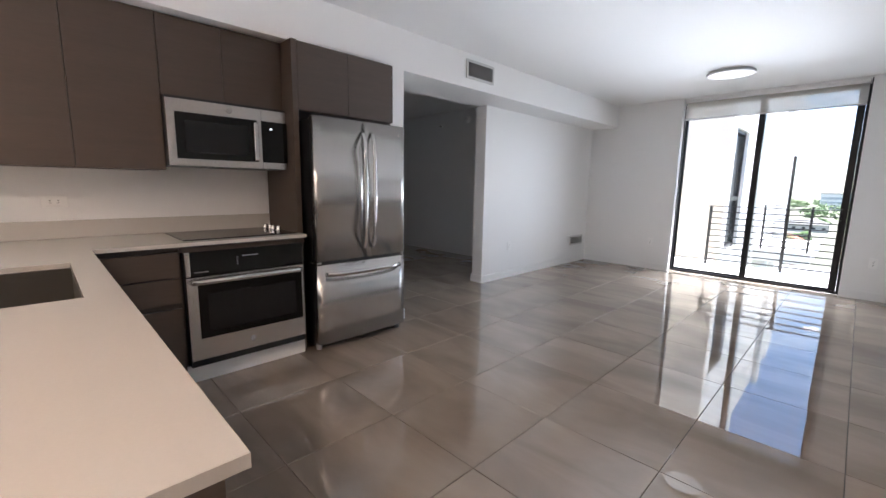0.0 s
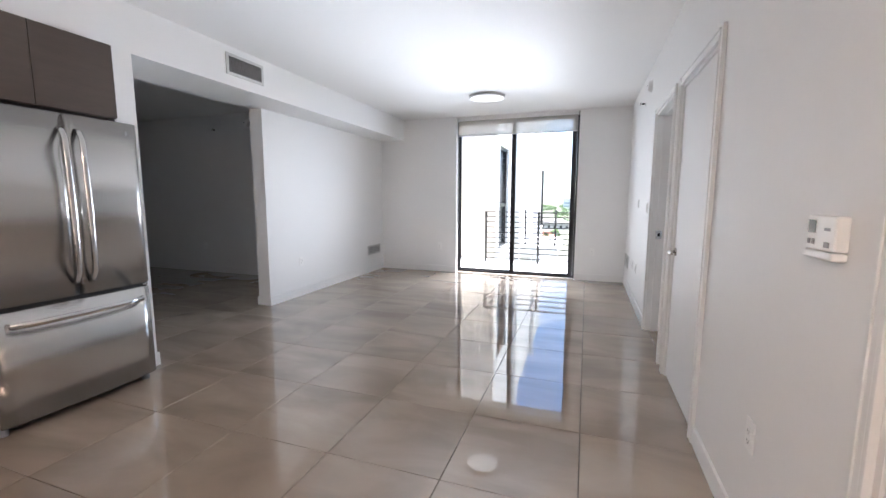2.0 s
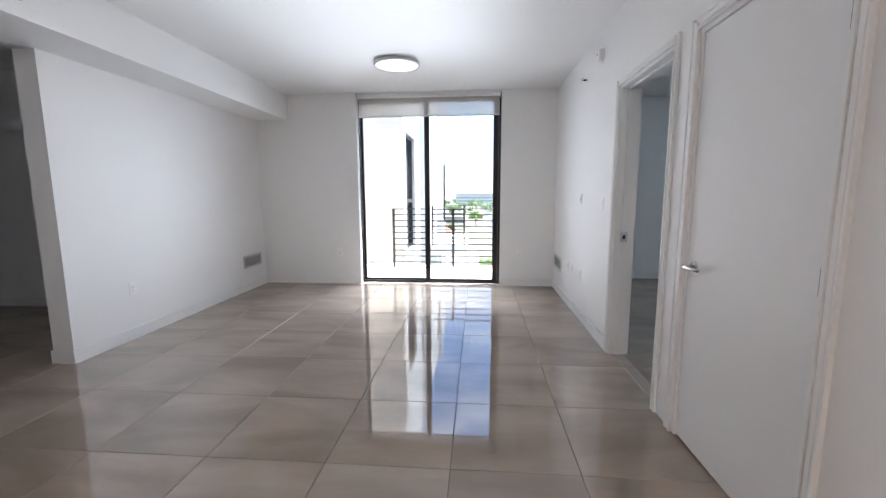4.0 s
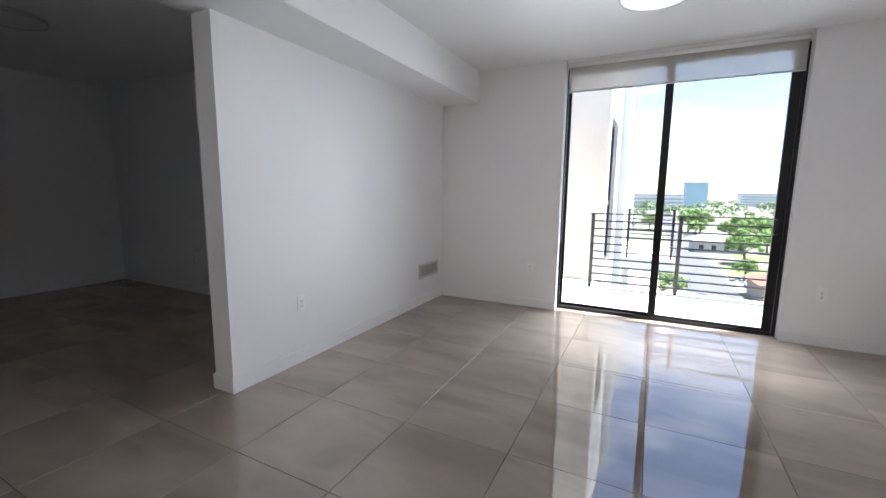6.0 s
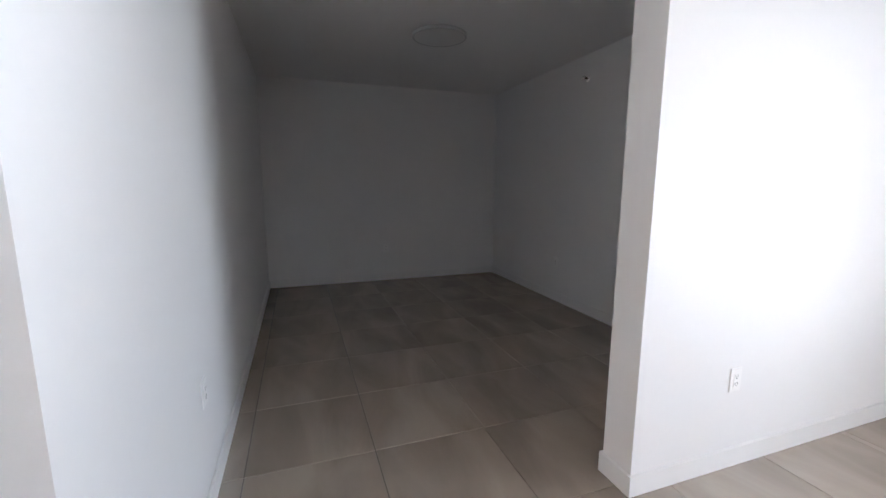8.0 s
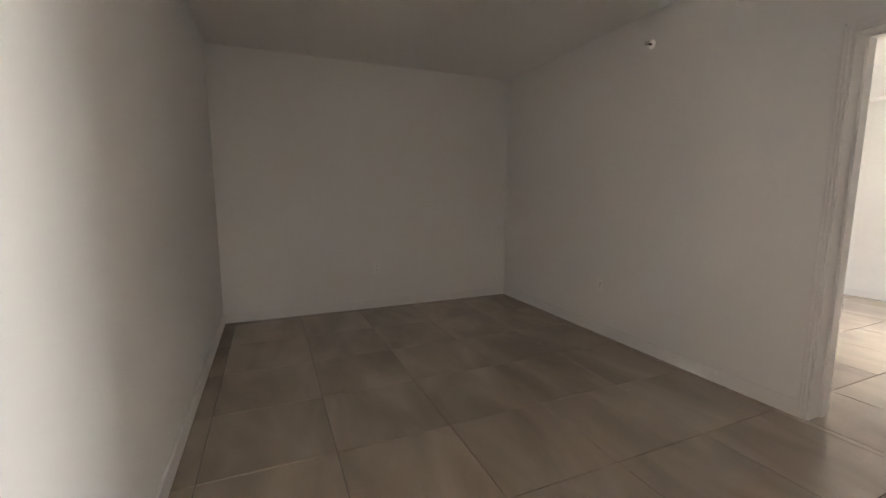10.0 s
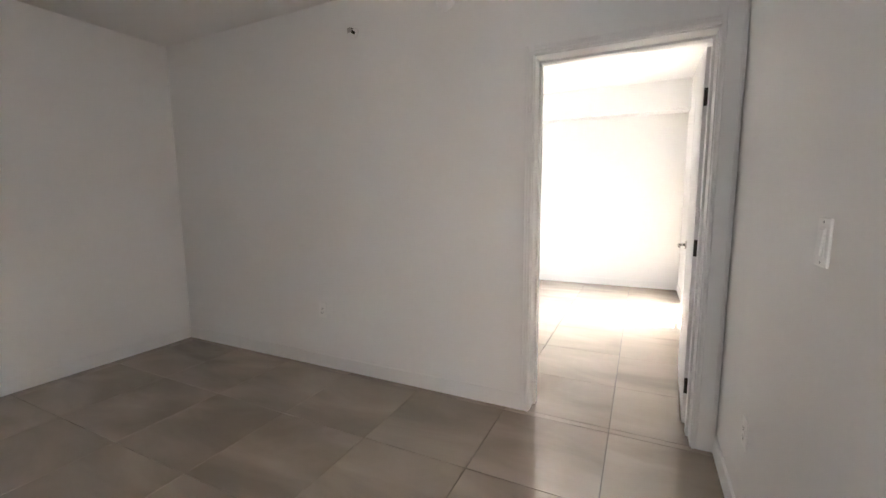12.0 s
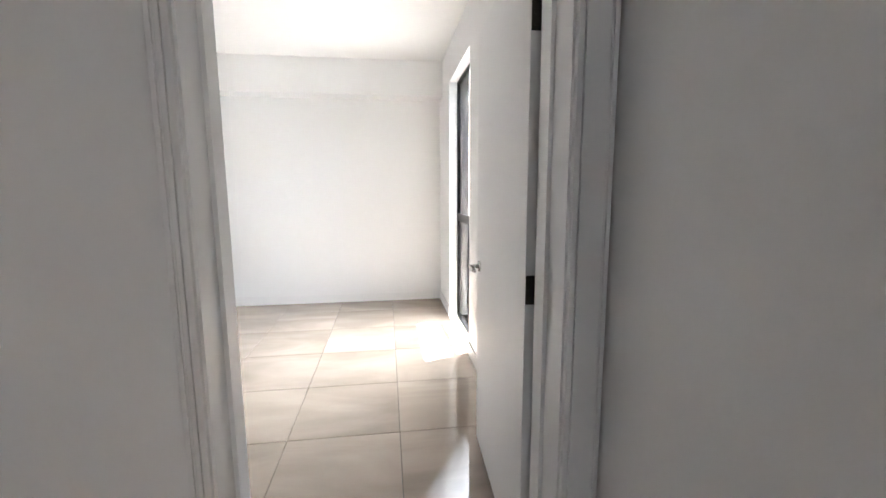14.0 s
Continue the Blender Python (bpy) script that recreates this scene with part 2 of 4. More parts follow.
# skyline colours carry painted distance haze; office walls also lifted against shaded fronts
TOWERM = mat("hazed_blue_glass", (0.30, 0.45, 0.54), 0.25, var=0.12, scale=0.1)
FARWALL = mat("paled_office_render", (0.62, 0.63, 0.64), 0.8, var=0.06, scale=0.05)
BANDM = mat("hazed_window_band", (0.30, 0.35, 0.39), 0.3, var=0.1, scale=0.1)
DARKWIN = mat("dark_window", (0.03, 0.035, 0.04), 0.12, var=0.2)


# ---- mesh helpers ----
def cube(bm, x0, x1, y0, y1, z0, z1, m=None):
    mm = Matrix.Translation(((x0 + x1) / 2, (y0 + y1) / 2, (z0 + z1) / 2)) @ Matrix.Diagonal((abs(x1 - x0), abs(y1 - y0), abs(z1 - z0), 1))
    return bmesh.ops.create_cube(bm, size=1, matrix=(m @ mm if m else mm))["verts"]


def soften(bm, w=0.003, seg=2):
    bmesh.ops.bevel(bm, geom=list(bm.edges), offset=w, segments=seg, profile=0.5, affect="EDGES", clamp_overlap=True)
    return bm


def rounded(x0, x1, y0, y1, z0, z1, w=0.003, seg=2):
    bm = bmesh.new()
    cube(bm, x0, x1, y0, y1, z0, z1)
    return soften(bm, w, seg)


def boxes(*spans):
    bm = bmesh.new()
    for s in spans:
        cube(bm, *s)
    return bm


def tube(bm, a, b, r, n=12, r2=None):
    a, b = Vector(a), Vector(b)
    m = Matrix.Translation((a + b) / 2) @ (b - a).to_track_quat("Z", "Y").to_matrix().to_4x4()
    bmesh.ops.create_cone(bm, cap_ends=True, segments=n, radius1=r, radius2=r if r2 is None else r2, depth=(b - a).length, matrix=m)
    return bm


def bent_bar(path, w, h, side):
    """A flat bar of section w by h swept along path; side is the direction of w."""
    bm = bmesh.new()
    side = Vector(side).normalized()
    rings = []
    for i, p in enumerate(path):
        p = Vector(p)
        t = (Vector(path[min(i + 1, len(path) - 1)]) - Vector(path[max(i - 1, 0)])).normalized()
        up = t.cross(side).normalized()
        ring = []
        for k in range(8):
            a = 2 * math.pi * (k + 0.5) / 8
            ring.append(bm.verts.new(p + side * (w / 2) * max(-1, min(1, 1.25 * math.cos(a))) + up * (h / 2) * max(-1, min(1, 1.25 * math.sin(a)))))
        rings.append(ring)
    for r0, r1 in zip(rings, rings[1:]):
        for k in range(8):
            bm.faces.new((r0[k], r0[(k + 1) % 8], r1[(k + 1) % 8], r1[k]))
    bm.faces.new(rings[0][::-1]); bm.faces.new(rings[-1])
    bmesh.ops.recalc_face_normals(bm, faces=list(bm.faces))
    return bm


def finish(bm, name, material, smooth=False):
    me = bpy.data.meshes.new(name)
    bm.normal_update()
    if smooth:
        for f in bm.faces:
            f.smooth = True
    bm.to_mesh(me)
    bm.free()
    me.materials.append(material)
    return me


def part(name, bm, material, parent=None, label="", smooth=False):
    ob = new(name, finish(bm, name, material, smooth))
    if parent is not None:
        ob.parent = parent
        ob.matrix_parent_inverse = Matrix.Identity(4)
    if label:
        tagged(ob, label)
    return ob


def thing(name, label, category, group="", kind="", at=(0, 0, 0), turn=0):
    ob = new(name)
    ob.empty_display_size = 0.1
    ob.matrix_world = pose(*at, 0, 0, turn)
    return tagged(ob, label, category, group, kind)


def structure(name, bm, material, label, category):
    return tagged(part(name, bm, material), label, category, kind="structure")


def wall(name, axis, c0, c1, a0, a1, z0, z1, material, label, openings=()):
    """A wall between c0 and c1 on its axis and a0..a1 along the other, with openings (a, a, z, z) cut through."""
    bm = bmesh.new()
    cuts = sorted({a0, a1, *[v for o in openings for v in o[:2]]})
    for s, e in zip(cuts, cuts[1:]):
        spans = [(z0, z1)]
        for o in openings:
            if o[0] <= s and e <= o[1]:
                spans = [q for p in spans for q in ((p[0], min(p[1], o[2])), (max(p[0], o[3]), p[1])) if q[1] - q[0] > 1e-4]
        for lo, hi in spans:
            if axis == "x":
                cube(bm, c0, c1, s, e, lo, hi)
            else:
                cube(bm, s, e, c0, c1, lo, hi)
    bmesh.ops.remove_doubles(bm, verts=list(bm.verts), dist=1e-5)
    return structure(name, bm, material, label, "wall")


# ---- rooms ----
H = 2.62
XR = 4.095
YW = 2.885
YN = 1.49
YS = -1.702
XD = -4.37
BACK = -0.17
wall("wall_living_left", "x", BACK, 0, 0, YW, 0, H, PAINT, "white painted partition beside the open den")
wall("wall_living_window", "y", YW, 3.10, -0.07, 4.235, 0, H + 0.12, PAINT, "white painted wall round the balcony slider", [(1.405, 3.365, -1, H + 0.001)])
wall("wall_living_right", "x", XR, XR + 0.14, -7.0, YW, 0, H, PAINT, "white painted wall with closet and bedroom doors", [(-3.68, -2.80, -1, 2.03), (-1.44, -0.60, -1, 2.03), (-0.36, 0.50, -1, 2.05)])
wall("wall_den_far", "x", XD - 0.12, XD, YS - 0.15, YN + 0.2, 0, H, PAINT, "white painted end wall of the den")
wall("wall_den_north", "y", YN, YN + 0.2, XD, BACK, 0, H + 0.16, PAINT, "white painted den wall with an open doorway", [(-1.145, -0.26, -1, 2.08)])
wall("wall_den_south", "y", YS - 0.15, YS, XD, 0.450, 0, 2.28, PAINT, "white painted wall between kitchen and den")
wall("wall_den_south_top", "y", YS - 0.15, YS, XD, BACK, 2.28, H, PAINT, "white painted upper wall of the den")
wall("wall_kitchen", "x", -0.15, 0, -7.0, YS - 0.15, 0, H, PAINT, "white painted wall behind the kitchen cabinets")
wall("wall_back", "y", -7.12, -7.0, -0.15, XR + 0.14, 0, H, PAINT, "white painted wall at the back of the kitchen")
wall("wall_bright_far", "y", 5.5, 5.62, XD - 0.12, -0.07, 0, 2.74, PAINT, "white painted end wall of the sunny bedroom")
wall("wall_bright_left", "x", XD - 0.12, XD, YN + 0.2, 5.5, 0, 2.74, PAINT, "white painted side wall of the sunny bedroom")
wall("wall_bright_right", "x", -0.07, 0.06, 3.10, 5.5, 0, 2.74, PAINT, "white painted wall with a balcony window", [(3.72, 4.76, -1, 2.40)])
wall("wall_bedroom_window", "y", 3.5, 3.64, XR + 0.14, 8.3, 0, H, PAINT, "white painted wall round the bedroom window", [(6.16, 7.15, 0.04, H)])
wall("wall_bedroom_left", "x", XR + 0.07, XR + 0.14, YW, 3.5, 0, H, PAINT, "white painted bedroom wall")
wall("wall_bedroom_right", "x", 8.2, 8.3, -1.7, 3.5, 0, H, PAINT, "white painted bedroom side wall")
wall("wall_bedroom_back", "y", -1.8, -1.7, XR + 0.14, 8.3, 0, H, PAINT, "white painted bedroom back wall")
wall("wall_closet", "x", XR + 0.75, XR + 0.8, -1.7, -0.48, 0, H, PAINT, "white painted closet wall")
wall("wall_closet_side", "y", -0.48, -0.43, XR + 0.14, XR + 0.8, 0, H, PAINT, "white painted closet side wall")
structure("ceiling", boxes((XD - 0.12, XR + 0.14, -7.12, YN + 0.1, H, H + 0.12), (BACK, XR + 0.14, YN + 0.1, YW + 0.0, H, H + 0.12)), CEIL, "flat matt white painted ceiling", "ceiling")
structure("ceiling_bright_room", boxes((XD - 0.12, -0.02, YN + 0.1, 5.62, 2.74, 2.86)), CEIL, "flat matt white ceiling of the sunny bedroom", "ceiling")
structure("ceiling_bedroom", boxes((XR + 0.14, 8.3, -1.8, 3.64, H, H + 0.12)), CEIL, "flat matt white bedroom ceiling", "ceiling")
structure("soffit", boxes((0, 0.444, 0, YW, 2.28, H), (BACK, 0.444, YS, 0, 2.28, H), (0, 0.444, -7.0, YS, 2.28, H)), PAINT, "white painted dropped soffit over kitchen and opening", "soffit")
structure("soffit_bright_room", boxes((XD, -0.07, 5.25, 5.5, 2.37, 2.74)), PAINT, "white painted dropped soffit on the end wall", "soffit")

# baseboards
BT, BH = 0.012, 0.10


def baseboard(x0, x1, y0, y1):
    bm = boxes((x0, x1, y0, y1, 0, BH))
    top = [e for e in bm.edges if all(v.co.z > BH - 1e-4 for v in e.verts)]
    bmesh.ops.bevel(bm, geom=top, offset=0.004, segments=2, affect="EDGES")
    return structure("baseboard", bm, TRIM, "white enamelled flat baseboard", "baseboard")


baseboard(0, BT, -BT, YW)
baseboard(BACK - BT, 0, -BT, 0)
baseboard(BACK - BT, BACK, 0, YN)
baseboard(BT, 1.405, YW - BT, YW)
baseboard(3.365, XR, YW - BT, YW)
baseboard(XR - BT, XR, 0.545, YW - BT)
baseboard(XR - BT, XR, -2.745, -1.50)
baseboard(XR - BT, XR, -7.0, -3.735)
baseboard(XD, XD + BT, YS, YN)
baseboard(XD + BT, -1.181, YN - BT, YN)
baseboard(XD + BT, 0.450, YS, YS + BT)
baseboard(0.450, 0.450 + BT, YS - 0.15, YS + BT)
baseboard(XD, -0.07, 5.5 - BT, 5.5)
baseboard(-0.07 - BT, -0.07, 4.77, 5.5 - BT)
baseboard(-0.07 - BT, -0.07, 3.11, 3.71)
baseboard(XR + 0.14, 6.15, 3.5 - BT, 3.5)


# ---- doors ----
def casing(parent, axis, face, out, a0, a1, top, w=0.055, t=0.014, w1=None):
    """Moulded door casing on one face of a wall: raised back band, flat face and a stepped inner bead."""
    w1 = w if w1 is None else w1

    def strip(s0, s1, z0, z1, d):
        lo, hi = sorted((face, face + out * d))
        return (lo, hi, s0, s1, z0, z1) if axis == "x" else (s0, s1, lo, hi, z0, z1)

    def moulded(profile):
        bm = bmesh.new()
        for span, d in profile:
            one = rounded(*strip(*span, d), 0.002)
            me = finish(one, "casing", TRIM)
            bm.from_mesh(me)
            bpy.data.meshes.remove(me)
        return bm

    for edge, sgn, ww in ((a0, -1, w), (a1, 1, w1)):
        prof = []
        for q0, q1, d in ((0.0, 0.014, t + 0.004), (0.014, 0.020, t - 0.005), (0.020, ww - 0.018, t), (ww - 0.018, ww - 0.012, t - 0.001), (ww - 0.012, ww, t + 0.003)):
            lo, hi = sorted((edge + sgn * q0, edge + sgn * q1))
            prof.append(((lo, hi, 0.0, top + q1), d))
        part("casing", moulded(prof), TRIM, parent)
    part("casing", moulded([((a0, a1, top + q0, top + q1), d) for q0, q1, d in ((0.0, 0.014, t + 0.004), (0.014, 0.020, t - 0.005), (0.020, w - 0.018, t), (w - 0.018, w - 0.012, t - 0.001), (w - 0.012, w, t + 0.003))]), TRIM, parent)


def jamb(parent, axis, c0, c1, a0, a1, top, t=0.02, stop=None):
    bm = bmesh.new()
    spans = [(a0, a0 + t, 0, top), (a1 - t, a1, 0, top), (a0 + t, a1 - t, top - t, top)]
    for s0, s1, z0, z1 in spans:
        cube(bm, *((c0, c1, s0, s1, z0, z1) if axis == "x" else (s0, s1, c0, c1, z0, z1)))
    if stop:
        p0, p1 = stop
        for s0, s1, z0, z1 in ((a0 + t, a0 + t + 0.012, 0, top - t), (a1 - t - 0.012, a1 - t, 0, top - t), (a0 + t + 0.012, a1 - t - 0.012, top - t - 0.012, top - t)):
            cube(bm, *((p0, p1, s0, s1, z0, z1) if axis == "x" else (s0, s1, p0, p1, z0, z1)))
    return part("jamb", bm, TRIM, parent)


def lever(parent, at, out, along):
    """Round rose with a satin lever: out points from the leaf, along points where the lever runs."""
    at, out, along = Vector(at), Vector(out), Vector(along)
    bm = bmesh.new()
    tube(bm, at, at + out * 0.008, 0.027, 24)
    tube(bm, at + out * 0.008, at + out * 0.052, 0.0095, 16)
    h = part("handle", bm, CHROME, parent, "satin chrome lever handle", True)
    path = [at + out * 0.050 - along * 0.012, at + out * 0.052 + along * 0.01, at + out * 0.053 + along * 0.05, at + out * 0.050 + along * 0.09, at + out * 0.044 + along * 0.118]
    b2 = bent_bar(path, 0.018, 0.010, (0, 0, 1))
    me = finish(b2, "lever", CHROME, True)
    bm = bmesh.new(); bm.from_mesh(h.data); bm.from_mesh(me); bm.to_mesh(h.data); bm.free()
    bpy.data.meshes.remove(me)
    return h


def hinge_leaf(parent, x, y, z, axis="y", h=0.09):
    bm = rounded(x - 0.018, x + 0.018, y - 0.002, y + 0.002, z - h / 2, z + h / 2, 0.001) if axis == "y" else rounded(x - 0.002, x + 0.002, y - 0.012, y + 0.012, z - h / 2, z + h / 2, 0.001)
    for k in (-0.03, 0.0, 0.03):
        if axis == "y":
            tube(bm, (x - 0.008, y - 0.004, z + k), (x - 0.008, y - 0.001, z + k), 0.0035, 8)
    if axis == "y":
        tube(bm, (x + 0.022, y, z - h / 2), (x + 0.022, y, z + h / 2), 0.006, 10)
    else:
        tube(bm, (x - 0.006, y, z - h / 2), (x - 0.006, y, z + h / 2), 0.0055, 10)
    return part("hinge", bm, HINGE, parent, "dark bronze butt hinge")


# closed closet door
d1 = thing("door_1", "closed flat white closet door in white casing", "door", kind="structure")
jamb(d1, "x", XR - 0.001, XR + 0.14, -1.44, -0.60, 2.03)
casing(d1, "x", XR, -1, -1.44, -0.60, 2.03, 0.060, 0.016)
leaf = part("leaf", rounded(XR + 0.008, XR + 0.048, -1.417, -0.623, 0.012, 2.007, 0.002), DOORP, d1, "flat white painted door leaf")
lever(leaf, (XR + 0.008, -0.685, 0.915), (-1, 0, 0), (0, -1, 0))
for hz in (0.235, 1.00, 1.77):
    hinge_leaf(d1, XR + 0.002, -1.428, hz, "x")

# closed entry closet door beyond the thermostat
d4 = thing("door_4", "closed flat white door in white casing", "door", kind="structure")
jamb(d4, "x", XR - 0.001, XR + 0.14, -3.68, -2.80, 2.03)
casing(d4, "x", XR, -1, -3.68, -2.80, 2.03)
leaf4 = part("leaf", rounded(XR + 0.004, XR + 0.044, -3.656, -2.824, 0.012, 2.006, 0.002), DOORP, d4, "flat white painted door leaf")
lever(leaf4, (XR + 0.004, -3.59, 0.915), (-1, 0, 0), (0, 1, 0))

# bedroom doorway, its leaf swung away out of sight
d2 = thing("door_2", "open white bedroom doorway with white casing", "doorway", kind="structure")
jamb(d2, "x", XR - 0.001, XR + 0.141, -0.36, 0.50, 2.05, stop=(XR + 0.05, XR + 0.09))
casing(d2, "x", XR, -1, -0.36, 0.50, 2.05, 0.045)
casing(d2, "x", XR + 0.14, 1, -0.36, 0.50, 2.05)
bm = rounded(XR + 0.045, XR + 0.095, 0.4665, 0.4695, 0.90, 0.975, 0.001)
sp = part("strike_plate", bm, CHROME, d2, "satin steel strike plate")
part("latch_hole", boxes((XR + 0.06, XR + 0.08, 0.4655, 0.4664, 0.922, 0.953)), SLOT, sp)
leaf2 = part("leaf", rounded(XR + 0.16, XR + 0.96, -0.40, -0.36, 0.012, 2.02, 0.002), DOORP, d2, "flat white door leaf standing open")

# den doorway with its door open into the sunny bedroom
d3 = thing("door_3", "white door standing open in a white cased doorway", "door", kind="structure")
jamb(d3, "y", YN - 0.001, YN + 0.201, -1.145, -0.26, 2.08, stop=(YN + 0.10, YN + 0.155))
casing(d3, "y", YN, -1, -1.131, -0.274, 2.066, 0.048, 0.014, 0.100)
casing(d3, "y", YN + 0.2, 1, -1.131, -0.274, 2.066, 0.05, 0.010)
leaf3 = part("leaf", rounded(-0.042, -0.002, 0.004, 0.846, 0.012, 2.045, 0.002), DOORP, d3, "flat white painted door leaf")
leaf3.matrix_basis = pose(-0.262, YN + 0.213, 0, 0, 0, -2.8)
lever(leaf3, (-0.042, 0.778, 0.95), (-1, 0, 0), (0, -1, 0))
for hz in (0.235, 1.015, 1.80):
    hinge_leaf(leaf3, -0.022, 0.0035, hz, "y")


# ---- windows ----
def framed(name, label, x0, x1, y0, y1, members, panes, axis="y"):
    """Dark aluminium frame: members and panes are boxes in (along, along, z, z, depth, depth)."""
    w = thing(name, label, "window", kind="structure")
    for nm, a0, a1, z0, z1, c0, c1 in members:
        part(nm, rounded(*((a0, a1, c0, c1, z0, z1) if axis == "y" else (c0, c1, a0, a1, z0, z1)), 0.003), FRAMEM, w)
    for a0, a1, z0, z1, c in panes:
        p = part("pane", boxes((a0, a1, c, c + 0.006, z0, z1) if axis == "y" else (c, c + 0.006, a0, a1, z0, z1)), GLASS, w)
        p.visible_shadow = False
    return w


F0, F1 = 2.985, 3.085
w1 = framed("window_1", "dark bronze framed sliding glass balcony door", 0, 0, 0, 0, [
    ("frame_side", 1.405, 1.425, 0, H, F0, F1), ("frame_side", 3.335, 3.365, 0, H, F0, F1),
    ("frame_sill", 1.425, 3.335, 0, 0.035, F0, F1), ("frame_head", 1.425, 3.335, 2.56, H, F0, F1),
    ("stile", 1.425, 1.447, 0.035, 2.56, 3.04, 3.075), ("stile", 2.318, 2.385, 0.035, 2.56, 3.04, 3.075),
    ("rail", 1.447, 2.318, 0.035, 0.06, 3.04, 3.075), ("rail", 1.447, 2.318, 2.50, 2.56, 3.04, 3.075),
    ("stile", 2.318, 2.388, 0.035, 2.56, 2.995, 3.03), ("stile", 3.262, 3.333, 0.035, 2.56, 2.995, 3.03),
    ("rail", 2.388, 3.262, 0.035, 0.06, 2.995, 3.03), ("rail", 2.388, 3.262, 2.50, 2.56, 2.995, 3.03)],
    [(1.447, 2.318, 0.06, 2.50, 3.055), (2.388, 3.262, 0.06, 2.50, 3.01)])
part("pull_handle", bent_bar([(3.275, 2.996, 0.93), (3.275, 2.965, 0.95), (3.275, 2.955, 1.0), (3.275, 2.965, 1.05), (3.275, 2.996, 1.07)], 0.02, 0.012, (1, 0, 0)), FRAMEM, w1, "dark bow pull handle", True)

w2 = framed("window_2", "dark framed bedroom window with transom bar", 0, 0, 0, 0, [
    ("frame_side", 6.16, 6.20, 0.04, H, 3.53, 3.60), ("frame_side", 7.09, 7.15, 0.04, H, 3.53, 3.60),
    ("frame_sill", 6.20, 7.09, 0.04, 0.10, 3.53, 3.60), ("frame_head", 6.20, 7.09, 2.56, H, 3.53, 3.60),
    ("transom", 6.20, 7.09, 0.985, 1.095, 3.52, 3.60), ("mullion", 6.665, 6.735, 1.095, 2.56, 3.53, 3.60)],
    [(6.20, 6.665, 1.095, 2.56, 3.56), (6.735, 7.09, 1.095, 2.56, 3.56), (6.20, 7.09, 0.10, 0.985, 3.56)])

w3 = framed("window_3", "dark framed balcony window of the sunny bedroom", 0, 0, 0, 0, [
    ("frame_side", 3.72, 3.76, 0, 2.40, 0.01, 0.045), ("frame_side", 4.74, 4.76, 0, 2.40, 0.01, 0.045),
    ("frame_sill", 3.76, 4.74, 0, 0.03, 0.01, 0.045), ("frame_head", 3.76, 4.74, 2.38, 2.40, 0.01, 0.045),
    ("transom", 3.76, 4.74, 1.02, 1.10, 0.01, 0.045), ("mullion", 4.205, 4.235, 0.03, 1.02, 0.025, 0.045)],
    [(3.76, 4.19, 0.03, 1.02, 0.025), (4.25, 4.74, 0.03, 1.02, 0.025), (3.76, 4.19, 1.10, 2.38, 0.025), (4.25, 4.74, 1.10, 2.38, 0.025)], "x")


def roller_blind(x0, x1, y, drop, label, cord=True, cloth=BLIND):
    b = thing("roller_blind", label, "blind")
    bm = bmesh.new(); tube(bm, (x0 + 0.012, y, H - 0.045), (x1 - 0.012, y, H - 0.045), 0.024, 20)
    part("roll", bm, PLASTIC, b, "white rolled screen cloth", True)
    part("fascia", rounded(x0, x1, y - 0.03, y - 0.018, H - 0.028, H - 0.002, 0.003), PLASTIC, b)
    for x in (x0 + 0.003, x1 - 0.009):
        part("bracket", rounded(x, x + 0.006, y - 0.03, y + 0.03, H - 0.08, H - 0.002, 0.001), PLASTIC, b)
    part("cloth", boxes((x0 + 0.015, x1 - 0.015, y + 0.0235, y + 0.0245, drop, H - 0.045)), cloth, b, "sheer white screen cloth")
    bm = bmesh.new(); tube(bm, (x0 + 0.015, y + 0.024, drop), (x1 - 0.015, y + 0.024, drop), 0.009, 12)
    part("hem_bar", bm, PLASTIC, b, "", True)
    if cord:
        bm = bmesh.new()
        for dx in (0.0, 0.012):
            tube(bm, (x0 + 0.004 + dx, y - 0.005 + dx, 0.75), (x0 + 0.004 + dx, y - 0.005 + dx, H - 0.06), 0.0016, 6)
        part("bead_chain", bm, PLASTIC, b)
    return b


roller_blind(1.415, 3.355, 2.93, 2.315, "sheer white roller blind rolled up over the slider")
CLOTH2 = mat("opaque_cloth", (0.62, 0.64, 0.66), 0.8, var=0.02)
roller_blind(6.14, 7.17, 3.46, 2.29, "white roller blind rolled up over bedroom window", True, CLOTH2)


# ---- ceiling lamps ----
def ceiling_lamp(x, y, diffuser, label, z=H, r=0.235):
    l = thing("ceiling_lamp", label, "ceiling lamp", "flat round ceiling lamps", at=(x, y, z))
    bm = bmesh.new()
    tube(bm, (0, 0, -0.014), (0, 0, 0), r - 0.02, 48)
    part("base", bm, RIM, l)
    bm = bmesh.new()
    n = 48
    prof = ((r - 0.016, -0.012), (r, -0.012), (r, -0.034), (r - 0.006, -0.039), (r - 0.016, -0.034))
    rings = [[bm.verts.new((pr * math.cos(2 * math.pi * k / n), pr * math.sin(2 * math.pi * k / n), pz)) for k in range(n)] for pr, pz in prof]
    for a, b in zip(rings, rings[1:] + rings[:1]):
        for k in range(n):
            bm.faces.new((a[k], a[(k + 1) % n], b[(k + 1) % n], b[k]))
    bmesh.ops.recalc_face_normals(bm, faces=list(bm.faces))
    part("rim", bm, RIM, l, "", True)
    bm = bmesh.new()
    tube(bm, (0, 0, -0.034), (0, 0, -0.014), r - 0.0165, 48)
    part("diffuser", bm, diffuser, l)
    return l


